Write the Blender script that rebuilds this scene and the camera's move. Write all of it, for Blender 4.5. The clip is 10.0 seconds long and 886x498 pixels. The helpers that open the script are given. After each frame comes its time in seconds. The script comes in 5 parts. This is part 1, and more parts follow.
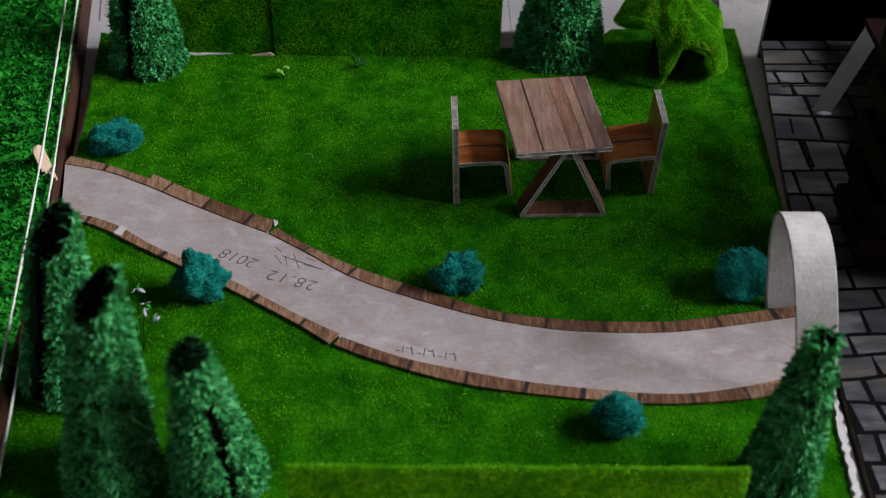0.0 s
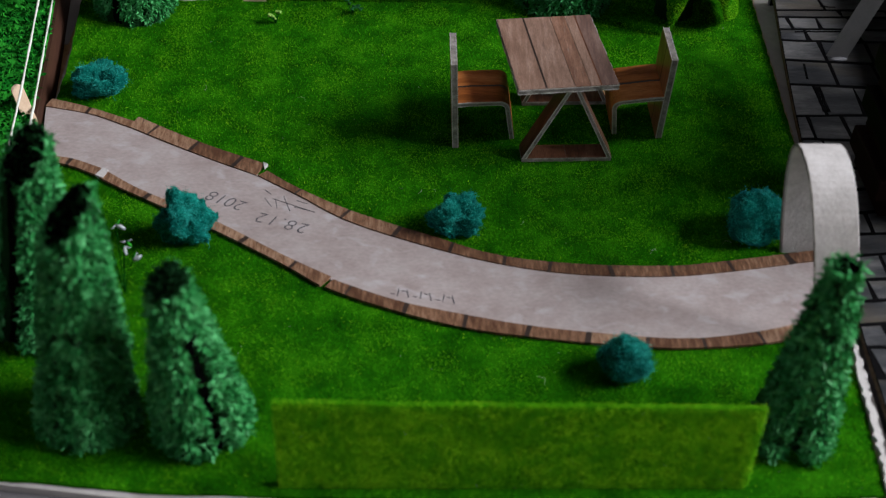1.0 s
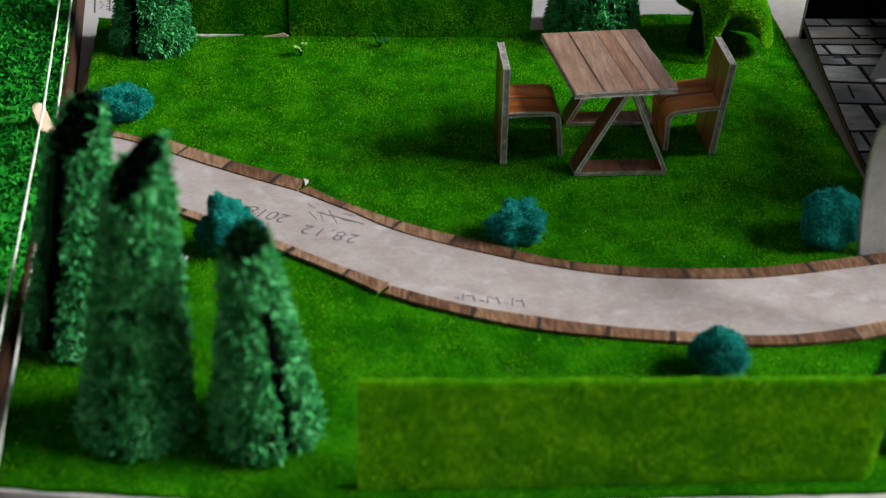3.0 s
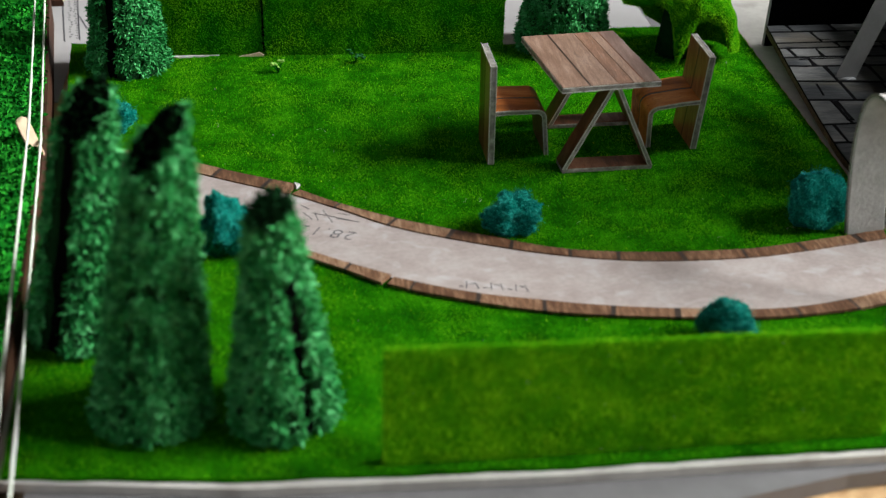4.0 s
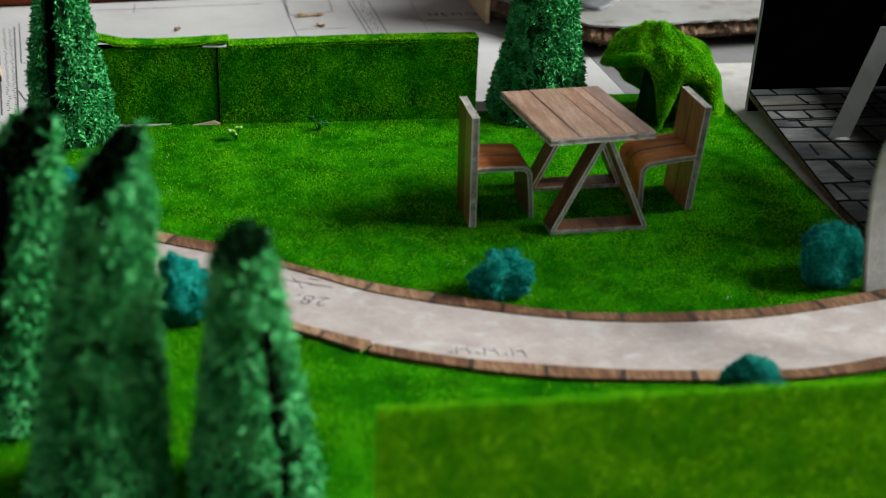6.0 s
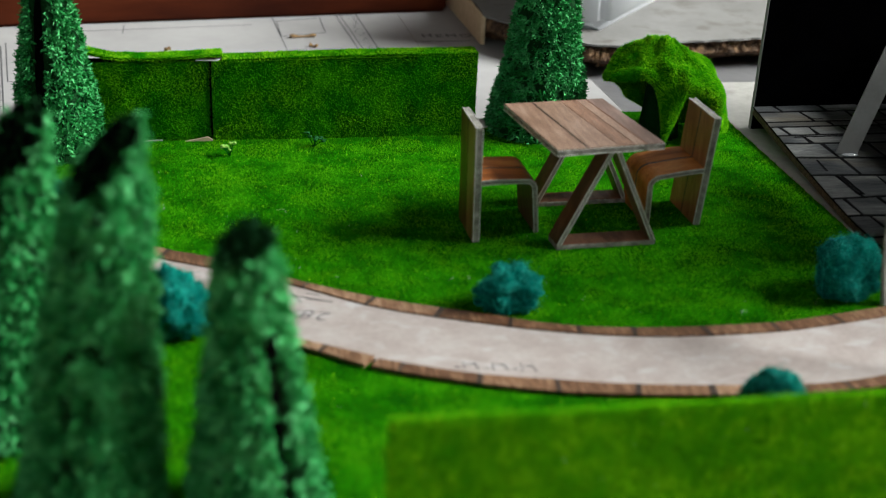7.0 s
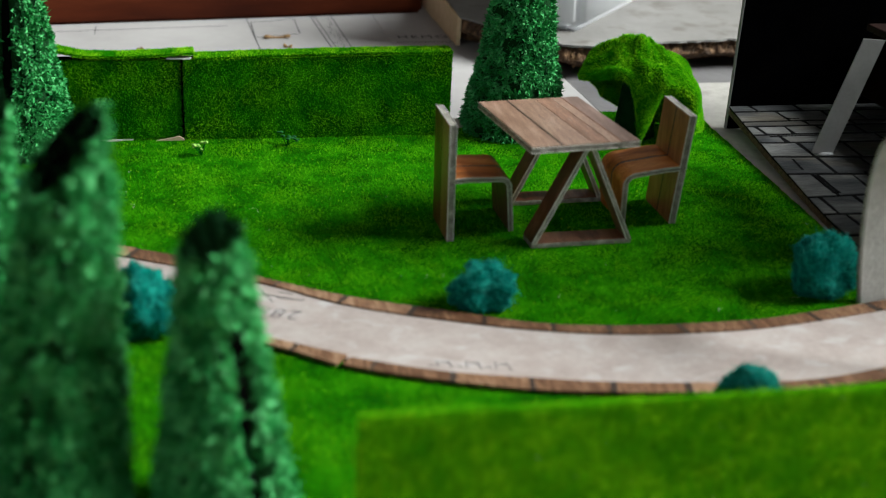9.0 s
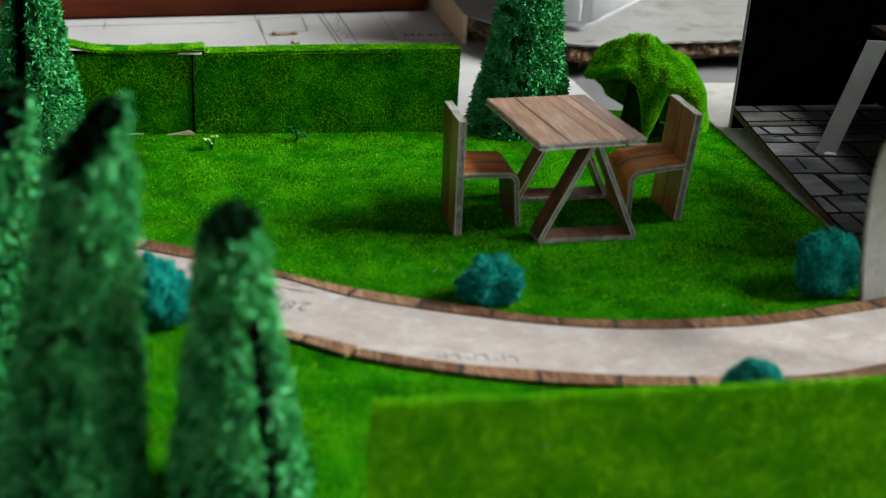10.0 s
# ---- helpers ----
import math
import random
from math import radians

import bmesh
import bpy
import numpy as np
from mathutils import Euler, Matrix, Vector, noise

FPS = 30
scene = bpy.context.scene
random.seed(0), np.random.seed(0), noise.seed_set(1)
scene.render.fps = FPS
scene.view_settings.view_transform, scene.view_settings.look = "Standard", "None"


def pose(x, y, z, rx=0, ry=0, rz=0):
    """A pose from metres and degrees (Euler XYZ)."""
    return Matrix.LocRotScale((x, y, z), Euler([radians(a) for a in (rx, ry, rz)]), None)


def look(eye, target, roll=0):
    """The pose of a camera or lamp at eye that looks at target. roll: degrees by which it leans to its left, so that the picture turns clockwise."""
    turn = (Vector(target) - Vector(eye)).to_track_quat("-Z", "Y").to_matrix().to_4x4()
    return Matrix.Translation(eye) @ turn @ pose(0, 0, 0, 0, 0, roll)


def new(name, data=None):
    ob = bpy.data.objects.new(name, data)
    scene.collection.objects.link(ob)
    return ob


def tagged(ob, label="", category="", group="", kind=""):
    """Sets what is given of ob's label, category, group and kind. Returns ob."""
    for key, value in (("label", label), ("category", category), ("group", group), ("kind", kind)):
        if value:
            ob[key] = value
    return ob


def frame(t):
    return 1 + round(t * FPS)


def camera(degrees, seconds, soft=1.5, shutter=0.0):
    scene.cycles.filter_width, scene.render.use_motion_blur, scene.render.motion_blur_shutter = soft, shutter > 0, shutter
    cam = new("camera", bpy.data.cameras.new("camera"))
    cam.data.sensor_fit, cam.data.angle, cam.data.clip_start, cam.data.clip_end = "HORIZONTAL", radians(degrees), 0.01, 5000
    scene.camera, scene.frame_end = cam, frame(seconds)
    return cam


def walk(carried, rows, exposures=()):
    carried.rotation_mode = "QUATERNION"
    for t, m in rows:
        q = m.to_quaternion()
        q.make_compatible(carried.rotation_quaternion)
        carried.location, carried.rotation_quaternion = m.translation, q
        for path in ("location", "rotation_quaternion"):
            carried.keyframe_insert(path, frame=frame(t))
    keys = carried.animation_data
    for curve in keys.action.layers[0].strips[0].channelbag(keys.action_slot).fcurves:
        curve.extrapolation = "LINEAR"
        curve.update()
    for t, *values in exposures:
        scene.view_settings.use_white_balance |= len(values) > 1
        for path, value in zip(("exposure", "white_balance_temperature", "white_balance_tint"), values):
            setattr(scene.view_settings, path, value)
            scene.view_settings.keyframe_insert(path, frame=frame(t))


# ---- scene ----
cam = camera(39.3, 10.0, soft=1.2)
cam.data.dof.use_dof = True
cam.data.dof.focus_distance = 0.70
cam.data.dof.aperture_fstop = 9.8
PATH = [
    (0, (-0.06405, -0.52305, 0.45030), (-0.06095, -0.44895, 0.38320), 1.9),
    (0.5, (-0.06430, -0.52045, 0.42720), (-0.06110, -0.44675, 0.35970), 2.1),
    (1, (-0.06150, -0.51970, 0.40680), (-0.05845, -0.44550, 0.33980), 2),
    (1.5, (-0.06350, -0.52200, 0.38595), (-0.06065, -0.44630, 0.32070), 1.9),
    (2, (-0.07480, -0.52250, 0.36930), (-0.07185, -0.44370, 0.30785), 1.6),
    (2.5, (-0.09310, -0.52255, 0.34800), (-0.08845, -0.44205, 0.28890), 2.2),
    (4, (-0.14500, -0.54705, 0.29715), (-0.13190, -0.46285, 0.24485), 2.4),
    (4.5, (-0.14840, -0.53830, 0.28525), (-0.13400, -0.45225, 0.23645), 2.2),
    (5, (-0.15360, -0.52465, 0.27000), (-0.13805, -0.43795, 0.22260), 2.3),
    (6.5, (-0.15615, -0.50070, 0.23680), (-0.13720, -0.41185, 0.19500), 2.7),
    (7, (-0.16015, -0.49300, 0.22840), (-0.14070, -0.40380, 0.18760), 2.8),
    (7.5, (-0.16045, -0.48680, 0.22550), (-0.14040, -0.39750, 0.18515), 3),
    (8, (-0.16155, -0.48745, 0.22280), (-0.14075, -0.39820, 0.18270), 3.2),
    (8.5, (-0.15895, -0.48940, 0.22305), (-0.13770, -0.40025, 0.18310), 3.2),
    (9, (-0.15695, -0.48960, 0.22265), (-0.13580, -0.40050, 0.18245), 3.1),
    (9.5, (-0.16070, -0.49495, 0.22480), (-0.13945, -0.40580, 0.18475), 3.5),
    (10, (-0.16190, -0.49590, 0.22295), (-0.14075, -0.40680, 0.18275), 3.6),
]
walk(cam, [(t, look(e, g, r)) for t, e, g, r in PATH], exposures=[(0.0, -1.00, 6150, 19), (1.0, -0.93, 6150, 17), (2.5, -0.57, 6300, 12), (4.5, -0.19, 6400, 7.5), (7.0, -0.11, 6380, 4.5), (10.0, -0.06, 6380, 4.5)])

# ---------------------------------------------------------------- light
world = bpy.data.worlds.new("world")
scene.world = world
world.use_nodes = True
wn = world.node_tree.nodes
sky = wn.new("ShaderNodeTexSky")
sky.sky_type, sky.sun_disc, sky.sun_elevation, sky.sun_rotation = "NISHITA", False, radians(35), radians(120)
world.node_tree.links.new(sky.outputs[0], wn["Background"].inputs[0])
wn["Background"].inputs[1].default_value = 0.006


def area_lamp(name, m, sx, sy, watts, color):
    d = bpy.data.lights.new(name, "AREA")
    d.shape, d.size, d.size_y, d.energy, d.color = "RECTANGLE", sx, sy, watts, color
    ob = new(name, d)
    ob.matrix_world = m
    return ob


area_lamp("window_daylight", look((2.38, -0.24, 1.83), (1.38, -0.24, 1.83)), 1.45, 1.20, 392.0, (1.0, 0.985, 0.935))
# added fill lamp at an assumed, unseen window; lifts the south-facing fronts
area_lamp("south_fill", look((-1.20, -2.57, 0.95), (-1.20, -1.57, 0.95)), 1.70, 1.10, 15.0, (0.97, 0.985, 1.0))

# ---------------------------------------------------------------- materials


def material(name, colors, scale=300.0, rough=0.8, metal=0.0, bump=0.0, bump_scale=None, detail=6.0, per_object=0.0, per_island=0.0,
             stretch=(1, 1, 1), spec=0.5, fine=0.0, sheen=0.0, stain=None, through_light=0.0):
    """Colours mixed by noise at two scales; bump in metres."""
    m = bpy.data.materials.new(name)
    m.use_nodes = True
    nt = m.node_tree
    nd, ln = nt.nodes, nt.links
    b = nd["Principled BSDF"]
    b.inputs["Roughness"].default_value, b.inputs["Metallic"].default_value = rough, metal
    b.inputs["Specular IOR Level"].default_value = spec
    b.inputs["Sheen Weight"].default_value = sheen
    tc = nd.new("ShaderNodeTexCoord")
    mp = nd.new("ShaderNodeMapping")
    mp.inputs["Scale"].default_value = stretch
    ln.new(tc.outputs["Object"], mp.inputs[0])
    nz = nd.new("ShaderNodeTexNoise")
    nz.inputs["Scale"].default_value, nz.inputs["Detail"].default_value = scale, detail
    nz.inputs["Roughness"].default_value = 0.6
    ln.new(mp.outputs[0], nz.inputs["Vector"])
    ramp = nd.new("ShaderNodeValToRGB")
    el = ramp.color_ramp.elements
    while len(el) < len(colors):
        el.new(0.5)
    for i, c in enumerate(colors):
        el[i].position = 0.3 + 0.4 * i / max(1, len(colors) - 1)
        el[i].color = (*c, 1)
    fac = nz.outputs["Fac"]
    if per_object or per_island:
        if per_object:
            src = nd.new("ShaderNodeObjectInfo").outputs["Random"]
        else:
            src = nd.new("ShaderNodeNewGeometry").outputs["Random Per Island"]
        k = per_object or per_island
        sub = nd.new("ShaderNodeMath")
        sub.operation = "SUBTRACT"
        sub.inputs[1].default_value = 0.5
        ln.new(src, sub.inputs[0])
        mul = nd.new("ShaderNodeMath")
        mul.operation = "MULTIPLY_ADD"
        mul.inputs[1].default_value = k
        ln.new(sub.outputs[0], mul.inputs[0])
        ln.new(fac, mul.inputs[2])
        fac = mul.outputs[0]
    ln.new(fac, ramp.inputs[0])
    col = ramp.outputs[0]
    if fine:
        n2 = nd.new("ShaderNodeTexNoise")
        n2.inputs["Scale"].default_value, n2.inputs["Detail"].default_value = scale * 9, 3
        ln.new(mp.outputs[0], n2.inputs["Vector"])
        mx = nd.new("ShaderNodeMix")
        mx.data_type, mx.blend_type = "RGBA", "OVERLAY"
        mx.inputs["Factor"].default_value = fine
        ln.new(col, mx.inputs["A"])
        ln.new(n2.outputs["Fac"], mx.inputs["B"])
        col = mx.outputs["Result"]
    if stain:
        tint, size, lo, hi = stain
        n4 = nd.new("ShaderNodeTexNoise")
        n4.inputs["Scale"].default_value, n4.inputs["Detail"].default_value, n4.inputs["Distortion"].default_value = size, 9, 0.35
        ln.new(mp.outputs[0], n4.inputs["Vector"])
        mr = nd.new("ShaderNodeMapRange")
        mr.inputs["From Min"].default_value, mr.inputs["From Max"].default_value = lo, hi
        ln.new(n4.outputs["Fac"], mr.inputs["Value"])
        m4 = nd.new("ShaderNodeMix")
        m4.data_type = "RGBA"
        ln.new(mr.outputs[0], m4.inputs["Factor"])
        ln.new(col, m4.inputs["A"])
        m4.inputs["B"].default_value = (*tint, 1)
        col = m4.outputs["Result"]
    ln.new(col, b.inputs["Base Color"])
    if bump:
        n3 = nd.new("ShaderNodeTexNoise")
        n3.inputs["Scale"].default_value, n3.inputs["Detail"].default_value = bump_scale or scale * 3, 4
        ln.new(mp.outputs[0], n3.inputs["Vector"])
        bp = nd.new("ShaderNodeBump")
        bp.inputs["Strength"].default_value, bp.inputs["Distance"].default_value = 1.0, bump
        ln.new(n3.outputs["Fac"], bp.inputs["Height"])
        ln.new(bp.outputs[0], b.inputs["Normal"])
    if through_light:
        tl = nd.new("ShaderNodeBsdfTranslucent")
        ln.new(col, tl.inputs["Color"])
        ms = nd.new("ShaderNodeMixShader")
        ms.inputs[0].default_value = through_light
        ln.new(b.outputs[0], ms.inputs[1])
        ln.new(tl.outputs[0], ms.inputs[2])
        ln.new(ms.outputs[0], nd["Material Output"].inputs["Surface"])
    return m


M_TURF = material("turf_backing", [(0.005, 0.048, 0.001), (0.011, 0.098, 0.001), (0.024, 0.155, 0.002)], 60, 0.95, bump=0.0006, bump_scale=1500, fine=0.6, spec=0.0)
M_TURF_LIGHT = material("light_turf_backing", [(0.018, 0.135, 0.001), (0.045, 0.235, 0.002), (0.095, 0.33, 0.004)], 60, 0.95, bump=0.0006, bump_scale=1500, fine=0.6, spec=0.0)
M_BLADE = material("turf_fibre", [(0.008, 0.145, 0.001), (0.034, 0.315, 0.001), (0.115, 0.49, 0.005)], 60, 0.8, per_island=0.20, spec=0.05, through_light=0.32, stain=((0.140, 0.45, 0.003), 44, 0.44, 0.62))
M_BLADE_LIGHT = material("light_turf_fibre", [(0.032, 0.235, 0.001), (0.150, 0.50, 0.004), (0.36, 0.72, 0.016)], 75, 0.8, per_island=0.36, spec=0.05, through_light=0.25, stain=((0.022, 0.25, 0.001), 62, 0.55, 0.68))
M_LEAF = material("plastic_leaf", [(0.006, 0.105, 0.020), (0.028, 0.255, 0.062), (0.100, 0.45, 0.160)], 120, 0.5, per_island=0.30, spec=0.15)
# core and gap colours carry the shade between leaves and inside the rolls
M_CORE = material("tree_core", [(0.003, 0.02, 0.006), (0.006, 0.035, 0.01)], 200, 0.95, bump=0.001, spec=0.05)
M_BLACK = material("gap_shade", [(0.001, 0.0012, 0.0012), (0.003, 0.0035, 0.0033)], 500, 0.95, spec=0.0)
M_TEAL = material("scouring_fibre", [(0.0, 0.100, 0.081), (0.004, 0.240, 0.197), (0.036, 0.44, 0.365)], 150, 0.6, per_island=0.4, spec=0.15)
# fibre colours at under half strength: shade beneath the fibres put into colour
M_TEAL_CORE = material("shaded_scouring_core", [(0.0, 0.05, 0.040), (0.001, 0.110, 0.088), (0.008, 0.20, 0.162)], 300, 0.95, bump=0.0012, bump_scale=700, spec=0.05)
M_PAPER = material("path_paper", [(0.275, 0.232, 0.224), (0.325, 0.284, 0.278), (0.358, 0.326, 0.322)], 60, 0.5, bump=0.00018, bump_scale=300, fine=0.2, detail=12, stretch=(0.8, 1.1, 1), stain=((0.392, 0.370, 0.380), 110, 0.54, 0.72), spec=0.15)
M_STRIP = material("wood_print", [(0.075, 0.034, 0.018), (0.165, 0.088, 0.050), (0.29, 0.185, 0.12)], 130, 0.5, per_object=0.3, stretch=(5, 1, 1), fine=0.7, stain=((0.045, 0.020, 0.012), 210, 0.60, 0.75), spec=0.25)
M_STRIP_DARK = material("dark_joint_print", [(0.016, 0.009, 0.007), (0.032, 0.018, 0.013)], 200, 0.5)
M_WOOD = material("plank_print", [(0.15, 0.085, 0.058), (0.225, 0.136, 0.097), (0.32, 0.215, 0.165)], 95, 0.42, per_object=0.2, stretch=(4, 0.5, 4), fine=0.6, stain=((0.09, 0.054, 0.042), 150, 0.64, 0.82), spec=0.3)
M_WOOD_RED = material("red_plank_print", [(0.115, 0.055, 0.034), (0.195, 0.102, 0.066), (0.30, 0.175, 0.125)], 75, 0.42, stretch=(5, 0.6, 5), fine=0.85, stain=((0.27, 0.21, 0.18), 140, 0.6, 0.75), spec=0.3)
M_WOOD_WARM = material("warm_plank_print", [(0.20, 0.066, 0.015), (0.41, 0.142, 0.034), (0.54, 0.225, 0.066)], 40, 0.50, per_object=0.25, stretch=(0.7, 5, 4), fine=0.4, stain=((0.11, 0.036, 0.010), 120, 0.62, 0.78), spec=0.08)
M_EDGE = material("raw_card_edge", [(0.085, 0.080, 0.070), (0.195, 0.185, 0.165), (0.33, 0.32, 0.295)], 260, 0.85, fine=0.5, bump=0.0004)
M_CARD = material("white_card", [(0.40, 0.39, 0.385), (0.46, 0.45, 0.445), (0.52, 0.515, 0.51)], 120, 0.8, fine=0.15, bump=0.00028, bump_scale=520, spec=0.15)
M_GREYCARD = material("grey_board", [(0.36, 0.35, 0.335), (0.45, 0.44, 0.425)], 30, 0.7, fine=0.15, stain=((0.30, 0.285, 0.27), 40, 0.55, 0.7), spec=0.2)
M_SLATE = material("slate_print", [(0.021, 0.023, 0.026), (0.048, 0.051, 0.056), (0.125, 0.127, 0.13)], 60, 0.30, per_object=0.22, fine=0.5, bump=0.0008, bump_scale=110, detail=9, stretch=(0.6, 1.8, 1), stain=((0.075, 0.066, 0.052), 30, 0.52, 0.70))
M_INK = material("black_joint", [(0.003, 0.003, 0.0035), (0.006, 0.006, 0.007)], 300, 0.7, spec=0.02)
M_BLACKCARD = material("black_card", [(0.0004, 0.0004, 0.0005), (0.0008, 0.0008, 0.001)], 80, 0.8, spec=0.0)
M_KRAFT = material("corrugated_card", [(0.035, 0.022, 0.012), (0.07, 0.045, 0.024)], 500, 0.9, bump=0.0005, fine=0.4)
M_DRAW = material("drawing_paper", [(0.31, 0.305, 0.315), (0.375, 0.37, 0.38)], 15, 0.7, fine=0.05, spec=0.15)
M_LINE = material("drawn_line", [(0.035, 0.035, 0.045), (0.065, 0.065, 0.075)], 100, 0.8)
M_CHIP = material("chipboard", [(0.022, 0.011, 0.006), (0.085, 0.045, 0.022), (0.25, 0.145, 0.072)], 130, 0.9, bump=0.002, bump_scale=260, fine=0.5)
M_CHIPTOP = material("laminate", [(0.165, 0.16, 0.158), (0.22, 0.215, 0.213)], 25, 0.5, fine=0.12, stain=((0.13, 0.12, 0.113), 60, 0.52, 0.7), spec=0.2)
M_BOXWHITE = material("white_plastic", [(0.80, 0.83, 0.90), (0.86, 0.885, 0.94)], 30, 0.3)
M_BROWN = material("brown_wood", [(0.024, 0.0042, 0.0014), (0.047, 0.0088, 0.0026), (0.070, 0.0145, 0.0046)], 12, 0.55, stretch=(0.3, 4, 4), fine=0.2, spec=0.08)
M_MOSS = material("moss_sponge", [(0.001, 0.028, 0.002), (0.004, 0.115, 0.009), (0.024, 0.27, 0.022)], 90, 0.9, per_island=0.6, spec=0.03)
M_SPROUT = material("sprout_leaf", [(0.006, 0.05, 0.012), (0.014, 0.11, 0.026)], 300, 0.8, spec=0.1)
M_WOOD_FOOT = material("foot_plank_print", [(0.050, 0.017, 0.008), (0.125, 0.047, 0.023), (0.20, 0.088, 0.048)], 60, 0.45, per_object=0.3, stretch=(4, 0.8, 4), fine=0.6, stain=((0.20, 0.14, 0.11), 260, 0.68, 0.80), spec=0.15)
M_STRING = material("white_string", [(0.52, 0.56, 0.50), (0.70, 0.74, 0.68)], 900, 0.9, fine=0.3)
M_STICK = material("lolly_stick", [(0.50, 0.36, 0.24), (0.62, 0.48, 0.34)], 200, 0.7, stretch=(1, 1, 0.2), fine=0.2)
M_ACRYL = material("grey_plastic_strip", [(0.19, 0.19, 0.195), (0.25, 0.25, 0.255)], 60, 0.3, fine=0.1)
# unseen room surfaces, coloured dark so little light bounces into the shadows
M_ROOM = material("low_bounce_plaster", [(0.045, 0.042, 0.038), (0.065, 0.061, 0.056)], 3, 0.9, bump=0.001, bump_scale=40)
# pale colour for the north wall alone, so it throws light back
M_REFLECTOR = material("reflector_plaster", [(0.26, 0.255, 0.245), (0.32, 0.315, 0.305)], 3, 0.9, bump=0.001, bump_scale=40)
M_FLOOR = material("floor_laminate", [(0.07, 0.05, 0.035), (0.11, 0.08, 0.055)], 4, 0.5, stretch=(0.3, 5, 1), fine=0.2)
M_OSB = material("strand_board", [(0.22, 0.11, 0.04), (0.42, 0.26, 0.12), (0.55, 0.38, 0.2)], 120, 0.7, fine=0.3)
M_YELLOW = material("pale_foam", [(0.10, 0.30, 0.03), (0.30, 0.52, 0.10)], 500, 0.9)
M_PETAL = material("pale_petal", [(0.26, 0.31, 0.32), (0.40, 0.45, 0.46)], 500, 0.8)

M_GREYCLOTH = material("grey_wrap", [(0.115, 0.113, 0.120), (0.155, 0.153, 0.163)], 20, 0.42, fine=0.1, bump=0.0006, bump_scale=60, spec=0.4)
M_PEN = material("pen_ink", [(0.03, 0.03, 0.04), (0.06, 0.06, 0.07)], 600, 0.7)
M_KRAFTLIGHT = material("torn_pale_card", [(0.30, 0.24, 0.15), (0.45, 0.38, 0.26)], 400, 0.9, fine=0.4)
M_WOOD_PALE = material("pale_plank_print", [(0.16, 0.094, 0.067), (0.24, 0.150, 0.110), (0.35, 0.245, 0.195)], 95, 0.42, stretch=(4, 0.5, 4), fine=0.65, stain=((0.11, 0.068, 0.054), 150, 0.62, 0.80), spec=0.3)
M_WOOD_DARK = material("dark_plank_print", [(0.075, 0.042, 0.033), (0.135, 0.080, 0.064), (0.21, 0.14, 0.118)], 60, 0.42, stretch=(5, 0.6, 5), fine=0.5, spec=0.3)
M_WOOD_LEG = material("leg_plank_print", [(0.055, 0.021, 0.010), (0.125, 0.055, 0.030), (0.20, 0.105, 0.062)], 40, 0.45, per_object=0.4, stretch=(4, 4, 0.7), fine=0.4, spec=0.2)
M_WOOD_CHAIR = material("chair_plank_print", [(0.10, 0.036, 0.011), (0.21, 0.085, 0.030), (0.32, 0.155, 0.065)], 40, 0.36, per_object=0.4, stretch=(4, 4, 0.7), fine=0.45, spec=0.2)
M_BROWNDARK = material("dark_brown_card", [(0.003, 0.001, 0.0008), (0.007, 0.0022, 0.0018), (0.013, 0.004, 0.003)], 60, 0.6, per_object=0.5, fine=0.2, spec=0.08)
M_CHIPEND = material("sawn_chipboard_end", [(0.60, 0.45, 0.27), (0.74, 0.57, 0.37)], 200, 0.85, fine=0.3)
M_PAPEREDGE = material("paper_edge", [(0.30, 0.29, 0.275), (0.58, 0.57, 0.55)], 420, 0.8, fine=0.5)
M_FLUTE = material("corrugation_flute", [(0.07, 0.045, 0.024), (0.17, 0.12, 0.07)], 400, 0.9, fine=0.5)
M_BOARD = material("dark_board_edge", [(0.028, 0.012, 0.007), (0.062, 0.027, 0.016)], 40, 0.7, stretch=(4, 0.4, 4), fine=0.3, spec=0.15)
M_GLUE = material("clear_glue", [(0.25, 0.26, 0.28), (0.34, 0.35, 0.37)], 80, 0.08)
M_CRUMB = material("wood_crumb", [(0.16, 0.09, 0.04), (0.30, 0.19, 0.09)], 400, 0.9, fine=0.3)
M_CHIPBIT = material("chip_flake", [(0.020, 0.009, 0.005), (0.10, 0.052, 0.025), (0.30, 0.18, 0.09)], 160, 0.9, per_island=0.8)

# ---------------------------------------------------------------- geometry helpers


def thing(name, label, category, group="", m=None):
    ob = new(name)
    ob.empty_display_size = 0.01
    if m is not None:
        ob.matrix_world = m
    return tagged(ob, label, category, group)


def part(name, bm, mat, parent=None, label="", smooth=False):
    """One bmesh as one mesh object."""
    me = bpy.data.meshes.new(name)
    bm.to_mesh(me)
    bm.free()
    if smooth:
        me.polygons.foreach_set("use_smooth", [True] * len(me.polygons))
    for mm in (mat if isinstance(mat, (list, tuple)) else [mat]):
        me.materials.append(mm)
    ob = new(name, me)
    if parent is not None:
        ob.parent = parent
    if label:
        ob["label"] = label
    return ob


def box(x0, y0, z0, x1, y1, z1, bevel=0.0, bm=None, m=None, segments=1):
    bm = bm or bmesh.new()
    r = bmesh.ops.create_cube(bm, size=1.0)
    vs = r["verts"]
    bmesh.ops.scale(bm, vec=(x1 - x0, y1 - y0, z1 - z0), verts=vs)
    bmesh.ops.translate(bm, vec=((x0 + x1) / 2, (y0 + y1) / 2, (z0 + z1) / 2), verts=vs)
    if bevel:
        es = list({e for v in vs for e in v.link_edges})
        vs = list({v for f in bmesh.ops.bevel(bm, geom=es, offset=bevel, segments=segments, affect="EDGES")["faces"] for v in f.verts} | {v for v in vs if v.is_valid})
    if m is not None:
        bmesh.ops.transform(bm, matrix=m, verts=vs)
    return bm


